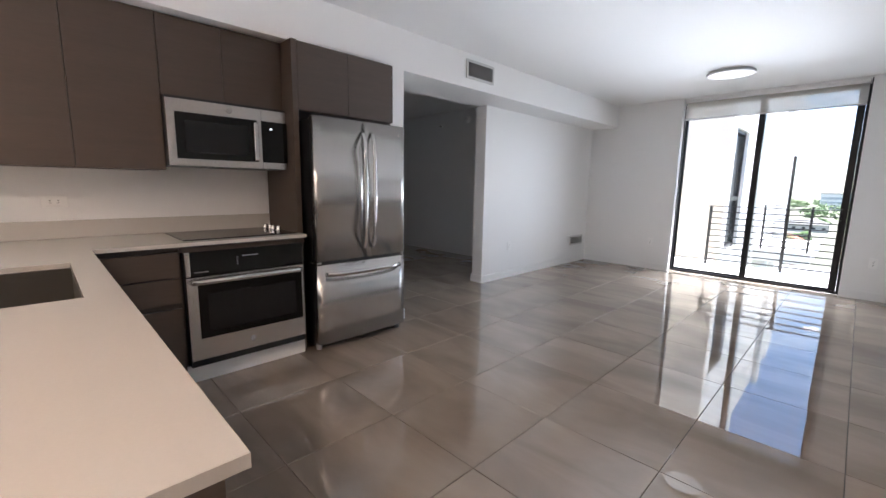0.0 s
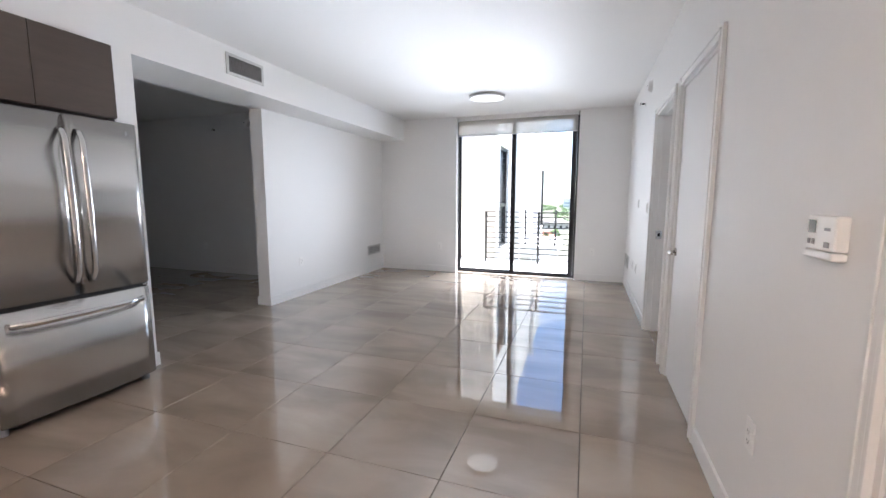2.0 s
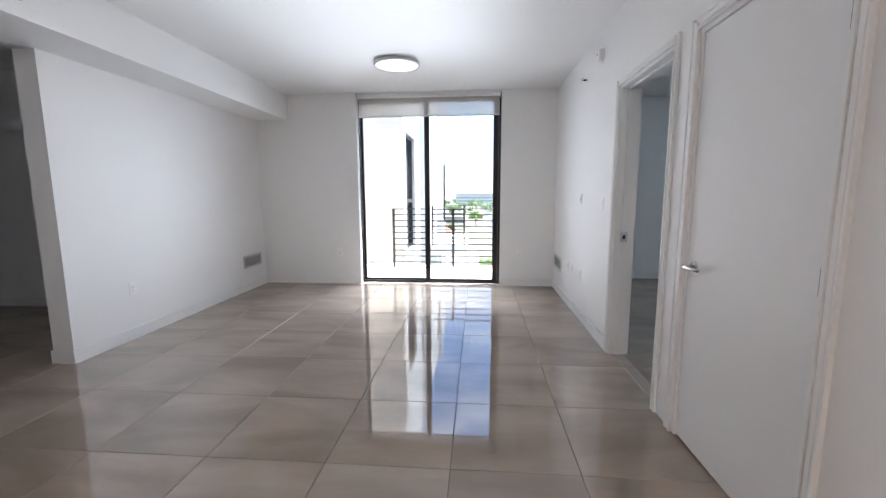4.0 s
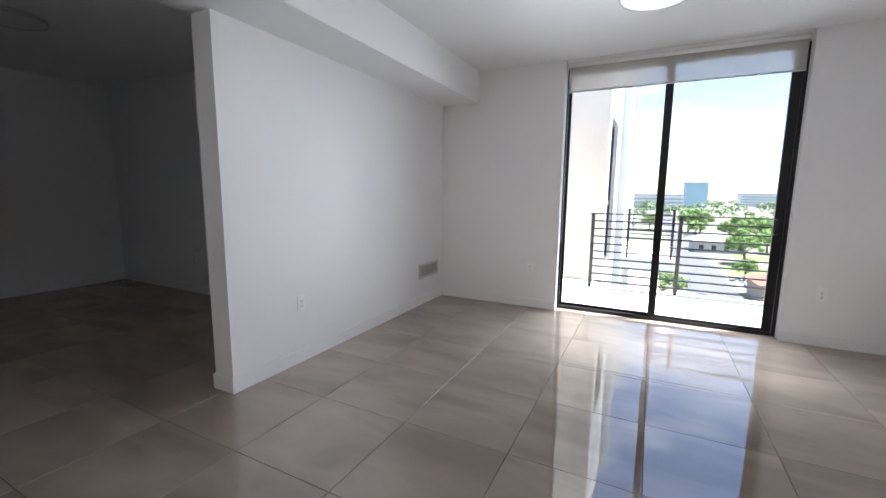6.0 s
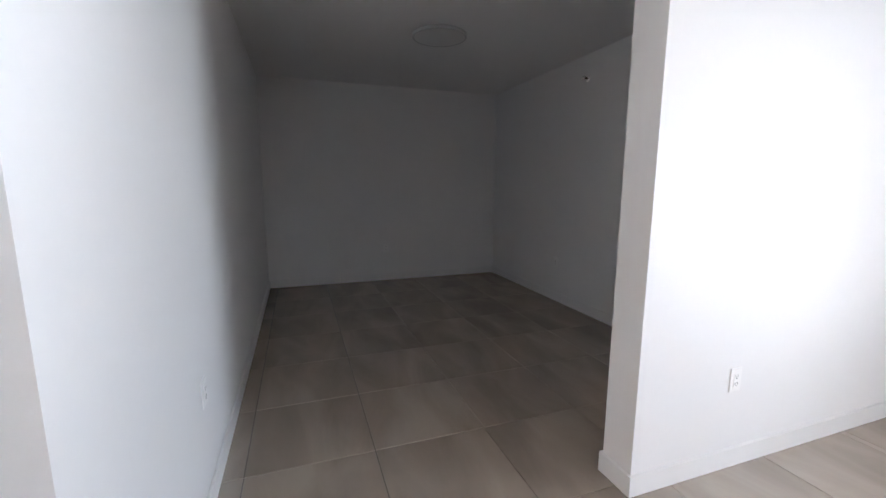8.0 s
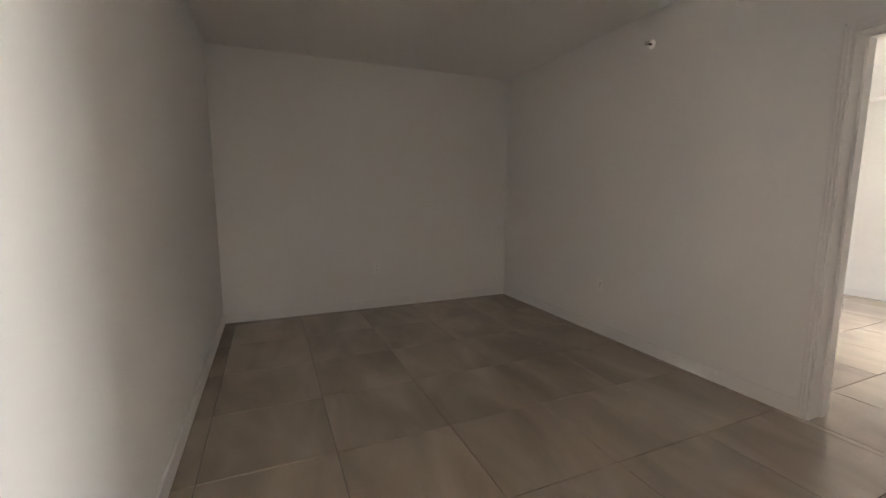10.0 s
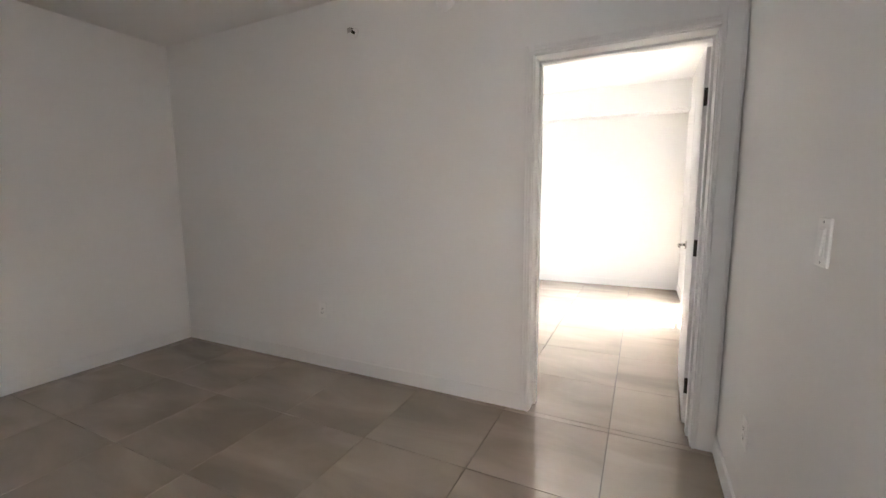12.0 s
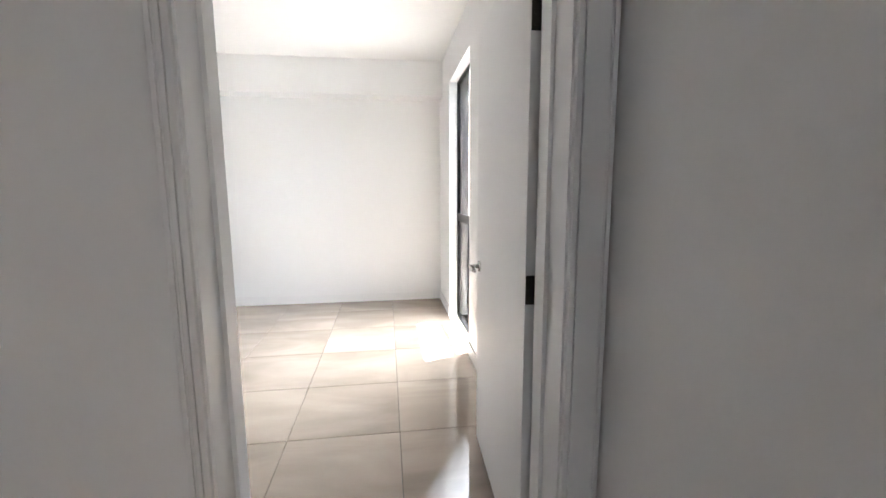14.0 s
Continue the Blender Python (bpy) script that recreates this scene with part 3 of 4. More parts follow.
ceiling_lamp(2.21, 1.67, LAMPON, "round white flush ceiling lamp, lit, in the living room")
ceiling_lamp(-2.33, -0.08, LAMPOFF, "round white flush ceiling lamp, unlit, in the den")
ceiling_lamp(5.75, 1.98, LAMPON, "round white flush ceiling lamp, lit, in the bedroom")
ceiling_lamp(1.6, -6.3, LAMPENTRY, "round white flush ceiling lamp, lit, in the entry")
ceiling_lamp(2.9, -5.3, LAMPKITCHEN, "round flush ceiling lamp, lit warm, over the kitchen")


# ---- wall fixtures ----
def on_wall(at, normal):
    """Pose whose +x runs along the wall, +y out of it and +z up."""
    n = Vector(normal)
    x = n.cross(Vector((0, 0, 1)))
    m = Matrix((x, n, Vector((0, 0, 1)))).transposed().to_4x4()
    m.translation = at
    return m


def plate_thing(name, label, category, at, normal, group=""):
    t = thing(name, label, category, group)
    t.matrix_world = on_wall(at, normal)
    return t


def outlet(at, normal, label="white double wall socket in a white plate", flat=False):
    t = plate_thing("wall_outlet", label, "outlet", at, normal, "white wall outlets")
    part("plate", rounded(-0.036, 0.036, 0, 0.006, -0.058, 0.058, 0.0025), PLASTIC, t)
    part("socket", rounded(-0.017, 0.017, 0.0055, 0.009, -0.034, 0.034, 0.002), PLASTIC, t)
    for z in (0.018, -0.018):
        part("slot", boxes((-0.0085, -0.0058, 0.0085, 0.0094, z - 0.004, z + 0.006), (0.0058, 0.0085, 0.0085, 0.0094, z - 0.004, z + 0.006), (-0.0025, 0.0025, 0.0085, 0.0094, z - 0.012, z - 0.008)), SLOT, t)
    return t


def rocker(at, normal, label="white rocker light switch in a white plate"):
    t = plate_thing("light_switch", label, "switch", at, normal, "white light switches")
    part("plate", rounded(-0.036, 0.036, 0, 0.007, -0.058, 0.058, 0.003), PLASTIC, t)
    part("frame", rounded(-0.0185, 0.0185, 0.0065, 0.009, -0.036, 0.036, 0.0015), PLASTIC, t)
    bm = rounded(-0.0150, 0.0150, 0.008, 0.014, -0.0315, 0.0315, 0.002)
    bmesh.ops.rotate(bm, verts=list(bm.verts), cent=(0, 0.010, 0), matrix=Matrix.Rotation(radians(4), 3, "X"))
    part("rocker", bm, PLASTIC, t)
    for z in (0.048, -0.048):
        bm = bmesh.new(); tube(bm, (0, 0.0065, z), (0, 0.0078, z), 0.003, 10)
        part("screw", bm, GREYP, t)
    return t


def vent(at, normal, w, h, n, label, angle=35, slant=True, back=DUCT, blade=GRILLE):
    t = plate_thing("wall_vent", label, "vent", at, normal)
    # flat sheet coloured as the shaded hollow; the wall is not cut
    part("backing", boxes((-w / 2 + 0.02, w / 2 - 0.02, 0.001, 0.003, -h / 2 + 0.02, h / 2 - 0.02)), back, t)
    f = 0.024
    bm = boxes((-w / 2, w / 2, 0, 0.012, h / 2 - f, h / 2), (-w / 2, w / 2, 0, 0.012, -h / 2, -h / 2 + f), (-w / 2, -w / 2 + f, 0, 0.012, -h / 2 + f, h / 2 - f), (w / 2 - f, w / 2, 0, 0.012, -h / 2 + f, h / 2 - f))
    part("frame", bm, GRILLE, t, "white enamelled vent frame")
    for k in range(n):
        bm = bmesh.new()
        if slant:
            z = -h / 2 + f + (h - 2 * f) * (k + 0.5) / n
            cube(bm, -w / 2 + f, w / 2 - f, -0.006, 0.006, -0.0012, 0.0012, Matrix.Translation((0, 0.008, z)) @ Matrix.Rotation(radians(angle), 4, "X"))
        else:
            x = -w / 2 + f + (w - 2 * f) * (k + 0.5) / n
            cube(bm, -0.0012, 0.0012, -0.004, 0.004, -h / 2 + f, h / 2 - f, Matrix.Translation((x, 0.007, 0)) @ Matrix.Rotation(radians(angle), 4, "Z"))
        part("slat", bm, blade, t)
    return t


def sprinkler(at, normal):
    t = plate_thing("sprinkler_head", "small chrome sidewall sprinkler head", "sprinkler", at, normal, "sidewall sprinklers")
    bm = bmesh.new(); tube(bm, (0, 0, 0), (0, 0.008, 0), 0.032, 24, 0.024)
    part("escutcheon", bm, PLASTIC, t, "", True)
    bm = bmesh.new(); tube(bm, (0, 0.008, 0), (0, 0.035, 0), 0.009, 12)
    for s in (-1, 1):
        tube(bm, (s * 0.008, 0.03, 0), (s * 0.004, 0.055, 0), 0.003, 8)
    part("body", bm, HINGE, t)
    part("deflector", boxes((-0.016, 0.016, 0.054, 0.057, -0.014, 0.014), (-0.016, 0.016, 0.035, 0.057, 0.012, 0.014)), CHROME, t)
    return t


def detector(at, normal, label):
    t = plate_thing("smoke_alarm", label, "alarm", at, normal)
    bm = bmesh.new(); tube(bm, (0, 0, 0), (0, 0.012, 0), 0.062, 32)
    part("base", bm, PLASTIC, t)
    bm = bmesh.new(); tube(bm, (0, 0.012, 0), (0, 0.04, 0), 0.058, 32, 0.045)
    part("cover", bm, PLASTIC, t)
    bm = bmesh.new(); tube(bm, (0.018, 0.0395, 0.01), (0.018, 0.0425, 0.01), 0.009, 12)
    part("lens", bm, GREYP, t)
    return t


outlet((0, 0.58, 0.448), (1, 0, 0))
outlet((1.11, YW, 0.448), (0, -1, 0))
outlet((3.62, YW, 0.448), (0, -1, 0))
outlet((XR, 1.986, 0.45), (-1, 0, 0)); outlet((XR, 1.80, 0.452), (-1, 0, 0)); outlet((XR, 1.44, 0.452), (-1, 0, 0))
outlet((XR, -2.19, 0.443), (-1, 0, 0))
outlet((-2.725, YN, 0.45), (0, -1, 0))
outlet((XD, -0.17, 0.455), (1, 0, 0))
outlet((-0.56, YS, 0.50), (0, 1, 0))
outlet((BACK, 0.94, 0.41), (-1, 0, 0))
rocker((BACK, 0.40, 1.187), (-1, 0, 0))
rocker((XR, 0.793, 1.183), (-1, 0, 0))
pad = plate_thing("blind_remote", "narrow white wall control with a dark key", "wall control", (XR, 1.502, 1.217), (-1, 0, 0))
part("plate", rounded(-0.02, 0.02, 0, 0.012, -0.05, 0.05, 0.003), PLASTIC, pad)
part("key", rounded(-0.009, 0.009, 0.0115, 0.014, -0.03, 0.01, 0.002), GREYP, pad)
vent((0, 2.54, 0.382), (1, 0, 0), 0.44, 0.165, 7, "white louvred return air vent low on the wall", back=RETURN)
vent((XR, 2.58, 0.385), (-1, 0, 0), 0.46, 0.165, 7, "white louvred return air vent low on the wall", back=RETURN)
vent((0.444, -0.66, 2.465), (1, 0, 0), 0.44, 0.185, 24, "grey bladed supply air vent in the soffit", 25, False, DUCT, GREYP)
sprinkler((XR, 1.458, 2.341), (-1, 0, 0))
sprinkler((-2.337, YN, 2.386), (0, -1, 0))
detector((XR, 0.99, 2.42), (-1, 0, 0), "round white alarm sounder high on the wall")
detector((-1.665, YN, 2.455), (0, -1, 0), "round white smoke alarm high on the den wall")

th = plate_thing("thermostat", "white wall thermostat with small display and buttons", "thermostat", (XR, -2.556, 1.182), (-1, 0, 0))
part("body", rounded(-0.066, 0.066, 0, 0.030, -0.034, 0.052, 0.005), PLASTIC, th)
part("cover_flap", rounded(-0.066, 0.066, 0, 0.034, -0.056, -0.035, 0.005), PLASTIC, th)
part("display", boxes((0.022, 0.056, 0.0295, 0.0315, 0.008, 0.040)), LCD, th, "dull green liquid crystal display")
part("label_bar", boxes((-0.044, -0.018, 0.0295, 0.0308, 0.016, 0.023)), GREYP, th)
for bx, bz in ((0.048, -0.014), (0.028, -0.014), (-0.030, -0.018), (-0.040, -0.018)):
    part("button", rounded(bx - 0.006, bx + 0.006, 0.029, 0.033, bz - 0.007, bz + 0.007, 0.002), GREYP, th)


# ---- kitchen ----
def handle_less_front(name, x, y0, y1, z0, z1, parent, t=0.019):
    return part(name, rounded(x - t, x, y0 + 0.0015, y1 - 0.0015, z0 + 0.0015, z1 - 0.0015, 0.0012), WOOD, parent)


UF = 0.35
for y0, y1 in ((-4.79, -4.37), (-4.37, -3.95), (-3.95, -3.525)):
    c = thing("wall_cabinet", "tall grey-brown wood-grain wall cabinet with flat door", "cabinet", "upper kitchen cabinets")
    part("body", boxes((0.001, UF - 0.02, y0 + 0.001, y1 - 0.001, 1.345, 2.278)), WOOD, c)
    handle_less_front("door", UF, y0, y1, 1.345, 2.272, c)
c = thing("wall_cabinet", "short grey-brown wall cabinet above the microwave", "cabinet", "upper kitchen cabinets")
part("body", boxes((0.001, UF - 0.02, -3.524, -2.765, 1.798, 2.278)), WOOD, c)
handle_less_front("door", UF, -3.525, -3.165, 1.798, 2.272, c)
handle_less_front("door", UF, -3.165, -2.765, 1.798, 2.272, c)
pnl = thing("tall_panel", "tall grey-brown wood-grain end panel beside the refrigerator", "panel")
part("panel", rounded(0.001, 0.512, -2.762, -2.720, 0, 2.276, 0.0015), WOOD, pnl)
fc = thing("wall_cabinet", "deep grey-brown cabinet bridging the refrigerator", "cabinet")
part("body", boxes((0.001, 0.488, -2.7185, -1.868, 1.80, 2.278)), WOOD, fc)
handle_less_front("door", 0.509, -2.7185, -2.305, 1.803, 2.272, fc)
handle_less_front("door", 0.509, -2.305, -1.868, 1.803, 2.272, fc)

# refrigerator
fr = thing("refrigerator", "stainless steel french door refrigerator with bottom freezer", "refrigerator")
part("body", rounded(0.03, 0.592, -2.685, -1.872, 0.03, 1.735, 0.004), BLACKP, fr, "black cabinet sides")


def bowed(y0, y1, z0, z1, x=0.602, t=0.070, bow=0.012):
    """A door slab with a softly bowed front and rounded edges."""
    bm = bmesh.new()
    n = 14
    ym, hw = (-2.69 - 1.866) / 2, 0.412
    outl = []
    for i in range(n + 1):
        y = y0 + (y1 - y0) * i / n
        e = min(i, n - i) / n
        edge = 0.010 * max(0.0, 1 - e * 14) ** 2
        outl.append((x + t + bow * (1 - ((y - ym) / hw) ** 2) - edge, y))
    pts = [(x, y0)] + outl + [(x, y1)]
    lo = [bm.verts.new((px, py, z0)) for px, py in pts]
    hi = [bm.verts.new((px, py, z1)) for px, py in pts]
    bm.faces.new(lo[::-1]); bm.faces.new(hi)
    for k in range(len(pts)):
        j = (k + 1) % len(pts)
        bm.faces.new((lo[k], lo[j], hi[j], hi[k]))
    bmesh.ops.recalc_face_normals(bm, faces=list(bm.faces))
    edges = [e for e in bm.edges if abs(e.verts[0].co.z - e.verts[1].co.z) < 1e-6 and (e.verts[0].co.x > x + 0.01 or e.verts[1].co.x > x + 0.01)]
    bmesh.ops.bevel(bm, geom=edges, offset=0.004, segments=2, affect="EDGES")
    return bm


for side, y0, y1 in ((-1, -2.690, -2.281), (1, -2.275, -1.866)):
    dr = part("door", bowed(y0, y1, 0.700, 1.752), STEEL, fr, "brushed stainless steel door", True)
    yh = -2.306 if side < 0 else -2.222
    hp = bent_bar([(0.680, yh, 1.665), (0.714, yh, 1.655), (0.738, yh, 1.60), (0.743, yh, 1.40), (0.745, yh, 1.22), (0.743, yh, 1.04), (0.738, yh, 0.84), (0.714, yh, 0.785), (0.680, yh, 0.775)], 0.030, 0.016, (0, 1, 0))
    part("handle", hp, CHROME, dr, "long bowed bar handle", True)
    if side > 0:
        bm = bmesh.new(); tube(bm, (0.671, -1.945, 1.685), (0.676, -1.945, 1.685), 0.019, 24)
        part("badge", bm, GREYP, dr, "small round maker badge")
fz = part("freezer_drawer", bowed(-2.690, -1.866, 0.055, 0.672), STEEL, fr, "brushed stainless steel freezer drawer", True)
hp = bent_bar([(0.672, -2.625, 0.600), (0.705, -2.615, 0.600), (0.728, -2.50, 0.600), (0.738, -2.278, 0.600), (0.728, -2.06, 0.600), (0.705, -1.94, 0.600), (0.672, -1.93, 0.600)], 0.032, 0.016, (0, 0, 1))
part("handle", hp, CHROME, fz, "long bowed bar handle", True)
part("gasket", boxes((0.592, 0.655, -2.682, -1.874, 0.6725, 0.6995)), BLACKP, fr)
part("kick_grille", boxes((0.50, 0.585, -2.67, -1.885, 0.012, 0.05)), BLACKP, fr)
for y in (-2.66, -1.90):
    bm = bmesh.new(); tube(bm, (0.60, y, 0.0), (0.60, y, 0.05), 0.022, 14)
    part("foot", bm, GREYP, fr)
for y in (-2.67, -1.886):
    part("hinge_cover", rounded(0.55, 0.66, y - 0.018, y + 0.018, 0.6775, 0.694, 0.003), CHROME, fr)

# microwave
mw = thing("microwave", "stainless over-the-range microwave with dark glass door", "microwave")
part("body", rounded(0.002, 0.385, -3.520, -2.772, 1.372, 1.796, 0.003), BLACKP, mw)
md = part("door", boxes((0.386, 0.420, -3.520, -2.955, 1.702, 1.778), (0.386, 0.420, -3.520, -2.955, 1.374, 1.418), (0.386, 0.420, -3.520, -3.475, 1.418, 1.702), (0.386, 0.4195, -2.985, -2.955, 1.418, 1.702)), STEEL, mw, "brushed stainless door frame")
part("door_glass", rounded(0.388, 0.4215, -3.4745, -2.9855, 1.4185, 1.7015, 0.002), BLACKG, md, "black glass door panel")
part("view_window", boxes((0.4215, 0.4225, -3.425, -3.045, 1.458, 1.655)), SMOKE, md, "smoked view window")
part("handle", rounded(0.424, 0.446, -3.012, -2.984, 1.425, 1.685, 0.006, 3), CHROME, md, "flat vertical bar handle")
bm = bmesh.new(); tube(bm, (0.4195, -3.16, 1.742), (0.4225, -3.16, 1.742), 0.017, 24)
part("badge", bm, GREYP, md, "small round maker badge")
cp = part("control_panel", rounded(0.386, 0.420, -2.953, -2.772, 1.418, 1.702, 0.002), BLACKG, mw, "black glass key panel")
part("display", boxes((0.4205, 0.4212, -2.895, -2.878, 1.648, 1.656)), LED, cp, "small lit clock digits")
part("upper_trim", boxes((0.386, 0.420, -2.953, -2.772, 1.7025, 1.778)), STEEL, mw)
part("lower_trim", boxes((0.386, 0.420, -2.953, -2.772, 1.374, 1.4175)), STEEL, mw)
part("top_grille", boxes((0.35, 0.405, -3.518, -2.774, 1.7785, 1.796)), BLACKP, mw)

# base units
BF = 0.62
db = thing("drawer_unit", "grey-brown wood-grain base unit with three drawers", "cabinet")
part("body", boxes((0.001, BF - 0.022, -3.935, -3.552, 0.10, 0.892)), WOODIN, db)
handle_less_front("drawer", BF, -3.93, -3.553, 0.705, 0.858, db)
handle_less_front("drawer", BF, -3.93, -3.553, 0.545, 0.700, db)
handle_less_front("drawer", BF, -3.93, -3.553, 0.105, 0.515, db)
part("plinth", boxes((0.52, 0.575, -3.935, -3.552, 0, 0.10)), PLASTIC, db, "white toe-kick plinth")
ou = thing("oven_housing", "grey-brown base unit holding the built-in oven", "cabinet")
part("body", boxes((0.001, 0.56, -3.551, -3.530, 0.0, 0.892), (0.001, 0.56, -2.782, -2.763, 0.0, 0.892), (0.001, 0.05, -3.53, -2.782, 0.1, 0.892)), WOOD, ou)
part("top_rail", boxes((BF - 0.02, BF, -3.551, -2.763, 0.8535, 0.880)), WOOD, ou)
part("plinth", rounded(0.52, 0.575, -3.551, -2.763, 0, 0.114, 0.002), PLASTIC, ou, "white toe-kick plinth")
ov = thing("oven", "stainless built-in wall oven with black glass door", "oven")
part("body", boxes((0.06, 0.60, -3.529, -2.783, 0.118, 0.853)), BLACKP, ov)
op = part("control_panel", rounded(0.601, 0.632, -3.500, -2.786, 0.700, 0.852, 0.002), BLACKG, ov, "black glass control panel")
part("end_trim", rounded(0.601, 0.633, -3.529, -3.5005, 0.700, 0.852, 0.002), STEEL, ov)
part("marking", boxes((0.6321, 0.6326, -3.48, -3.40, 0.722, 0.727)), GREYP, op)
part("marking", boxes((0.6321, 0.6326, -3.20, -3.10, 0.80, 0.806)), GREYP, op)
for k in range(4):
    part("marking", boxes((0.6321, 0.6326, -3.235, -3.225, 0.752 + 0.014 * k, 0.756 + 0.014 * k)), GREYP, op)
od = part("door", boxes((0.601, 0.637, -3.529, -2.786, 0.600, 0.694), (0.601, 0.637, -3.529, -2.786, 0.165, 0.300), (0.601, 0.637, -3.529, -3.470, 0.300, 0.600), (0.601, 0.637, -2.80, -2.786, 0.300, 0.600)), STEEL, ov, "brushed stainless door frame")
part("door_glass", rounded(0.603, 0.6385, -3.4695, -2.8005, 0.3005, 0.655, 0.002), BLACKG, od, "black glass oven window")
part("view_window", boxes((0.6386, 0.6392, -3.42, -2.85, 0.345, 0.585)), SMOKE, od)
part("handle", bent_bar([(0.637, -3.50, 0.668), (0.672, -3.50, 0.668), (0.682, -3.48, 0.668), (0.684, -3.16, 0.668), (0.682, -2.84, 0.668), (0.672, -2.82, 0.668), (0.637, -2.82, 0.668)], 0.030, 0.016, (0, 0, 1)), CHROME, od, "flat horizontal bar handle", True)
bm = bmesh.new(); tube(bm, (0.6371, -3.16, 0.232), (0.640, -3.16, 0.232), 0.017, 24)
part("badge", bm, GREYP, od, "small round maker badge")
part("vent_trim", boxes((0.60, 0.630, -3.529, -2.786, 0.122, 0.162)), BLACKP, ov)

# worktop, with a real sink opening
SX0, SX1, SY0, SY1 = 1.03, 1.775, -4.48, -4.045
wtop = thing("worktop", "white quartz l-shaped worktop with a peninsula", "worktop")
bm = boxes((0.001, 0.66, -3.9449, -2.763, 0.893, 0.915),
           (0.001, 2.89, SY1, -3.945, 0.893, 0.915), (0.001, 2.89, -4.68, SY0, 0.893, 0.915),
           (0.001, SX0, SY0, SY1, 0.893, 0.915), (SX1, 2.89, SY0, SY1, 0.893, 0.915))
bmesh.ops.remove_doubles(bm, verts=list(bm.verts), dist=1e-4)
part("slab", bm, QUARTZ, wtop)
part("upstand", rounded(0.001, 0.013, -4.68, -2.763, 0.916, 1.025, 0.002), QUARTZ, wtop, "low white quartz upstand")
sk = thing("sink", "undermounted stainless steel kitchen sink", "sink")
bm = boxes((SX0 - 0.012, SX1 + 0.012, SY0 - 0.012, SY1 + 0.012, 0.655, 0.668), (SX0 - 0.012, SX0 - 0.002, SY0 - 0.012, SY1 + 0.012, 0.668, 0.892), (SX1 + 0.002, SX1 + 0.012, SY0 - 0.012, SY1 + 0.012, 0.668, 0.892),
           (SX0 - 0.002, SX1 + 0.002, SY0 - 0.012, SY0 - 0.002, 0.668, 0.892), (SX0 - 0.002, SX1 + 0.002, SY1 + 0.002, SY1 + 0.012, 0.668, 0.892))
part("bowl", bm, SINKM, sk)
bm = bmesh.new(); tube(bm, (1.40, -4.26, 0.668), (1.40, -4.26, 0.672), 0.045, 24)
part("drain", bm, CHROME, sk)
pn = thing("peninsula_cabinet", "grey-brown wood-grain peninsula base with end panel", "cabinet")
part("back_panel", boxes((0.66, 2.80, -3.985, -3.970, 0.10, 0.892)), WOOD, pn)
part("end_panel", rounded(2.80, 2.84, -4.60, -3.965, 0.0, 0.874, 0.0015), WOOD, pn)
part("body", boxes((0.64, 0.66, -4.60, -3.985, 0.0, 0.892), (0.66, 2.80, -4.60, -4.585, 0.0, 0.892)), WOOD, pn)
part("plinth", boxes((0.62, 2.80, -4.02, -4.005, 0, 0.10)), PLASTIC, pn)
hob = thing("cooktop", "black glass electric cooktop with four chrome knobs", "cooktop")
part("glass", rounded(0.075, 0.575, -3.515, -2.79, 0.9155, 0.922, 0.002), BLACKG, hob)
for k, (kx, ky) in enumerate(((0.14, -2.85), (0.21, -2.84), (0.29, -2.85), (0.36, -2.84))):
    bm = bmesh.new()
    tube(bm, (kx, ky, 0.922), (kx, ky, 0.928), 0.024, 20)
    tube(bm, (kx, ky, 0.928), (kx, ky, 0.952), 0.019, 20, 0.016)
    cube(bm, kx - 0.017, kx + 0.017, ky - 0.004, ky + 0.004, 0.950, 0.957)
    part("knob", bm, CHROME, hob, "round chrome control knob")
ko = plate_thing("wall_outlet", "white double wall socket above the worktop", "outlet", (0.0, -4.05, 1.14), (1, 0, 0), "white wall outlets")
part("plate", rounded(-0.058, 0.058, 0, 0.006, -0.036, 0.036, 0.0025), PLASTIC, ko)
part("socket", rounded(-0.034, 0.034, 0.0055, 0.009, -0.017, 0.017, 0.002), PLASTIC, ko)
for x in (0.018, -0.018):
    part("slot", boxes((x - 0.005, x + 0.005, 0.0085, 0.0094, 0.0058, 0.0085), (x - 0.005, x + 0.005, 0.0085, 0.0094, -0.0085, -0.0058)), SLOT, ko)


# ---- balcony and the building outside ----
structure("balcony_floor", boxes((0.06, 4.5, 3.10, 4.62, -0.25, -0.03)), CONC, "pale sunlit concrete balcony slab", "balcony")
wall("facade_beige", "y", 4.90, 5.05, 0.06, 1.66, -16, 4.65, STUCCO, "beige stucco outer wall beside the balcony")
structure("balcony_side_floor", boxes((0.06, 1.62, 4.62, 4.90, -0.25, -0.03)), CONC, "pale concrete balcony slab edge", "balcony")
wall("facade_side", "x", 1.46, 1.66, 5.05, 15.2, -16, 4.65, WSTUCCO, "white stucco side of the neighbouring flats", [(5.30, 6.45, 0.10, 2.46), (14.2, 15.0, 0.1, 2.5)])
for n, (y0, y1) in enumerate(((7.35, 7.65), (11.6, 11.9))):
    structure("pilaster", boxes((1.66, 1.80, y0, y1, -16, 4.75)), WSTUCCO, "white stucco pilaster on the flats", "pilaster")
fw = thing("window_4", "tall dark framed window of neighbouring flats", "window", kind="structure")
part("window_frame", boxes((1.50, 1.60, 5.30, 5.36, 0.10, 2.46), (1.50, 1.60, 6.39, 6.45, 0.10, 2.46), (1.50, 1.60, 5.36, 6.39, 2.40, 2.46), (1.50, 1.60, 5.36, 6.39, 1.08, 1.16), (1.50, 1.60, 5.36, 6.39, 0.10, 0.16)), FRAMEM, fw)
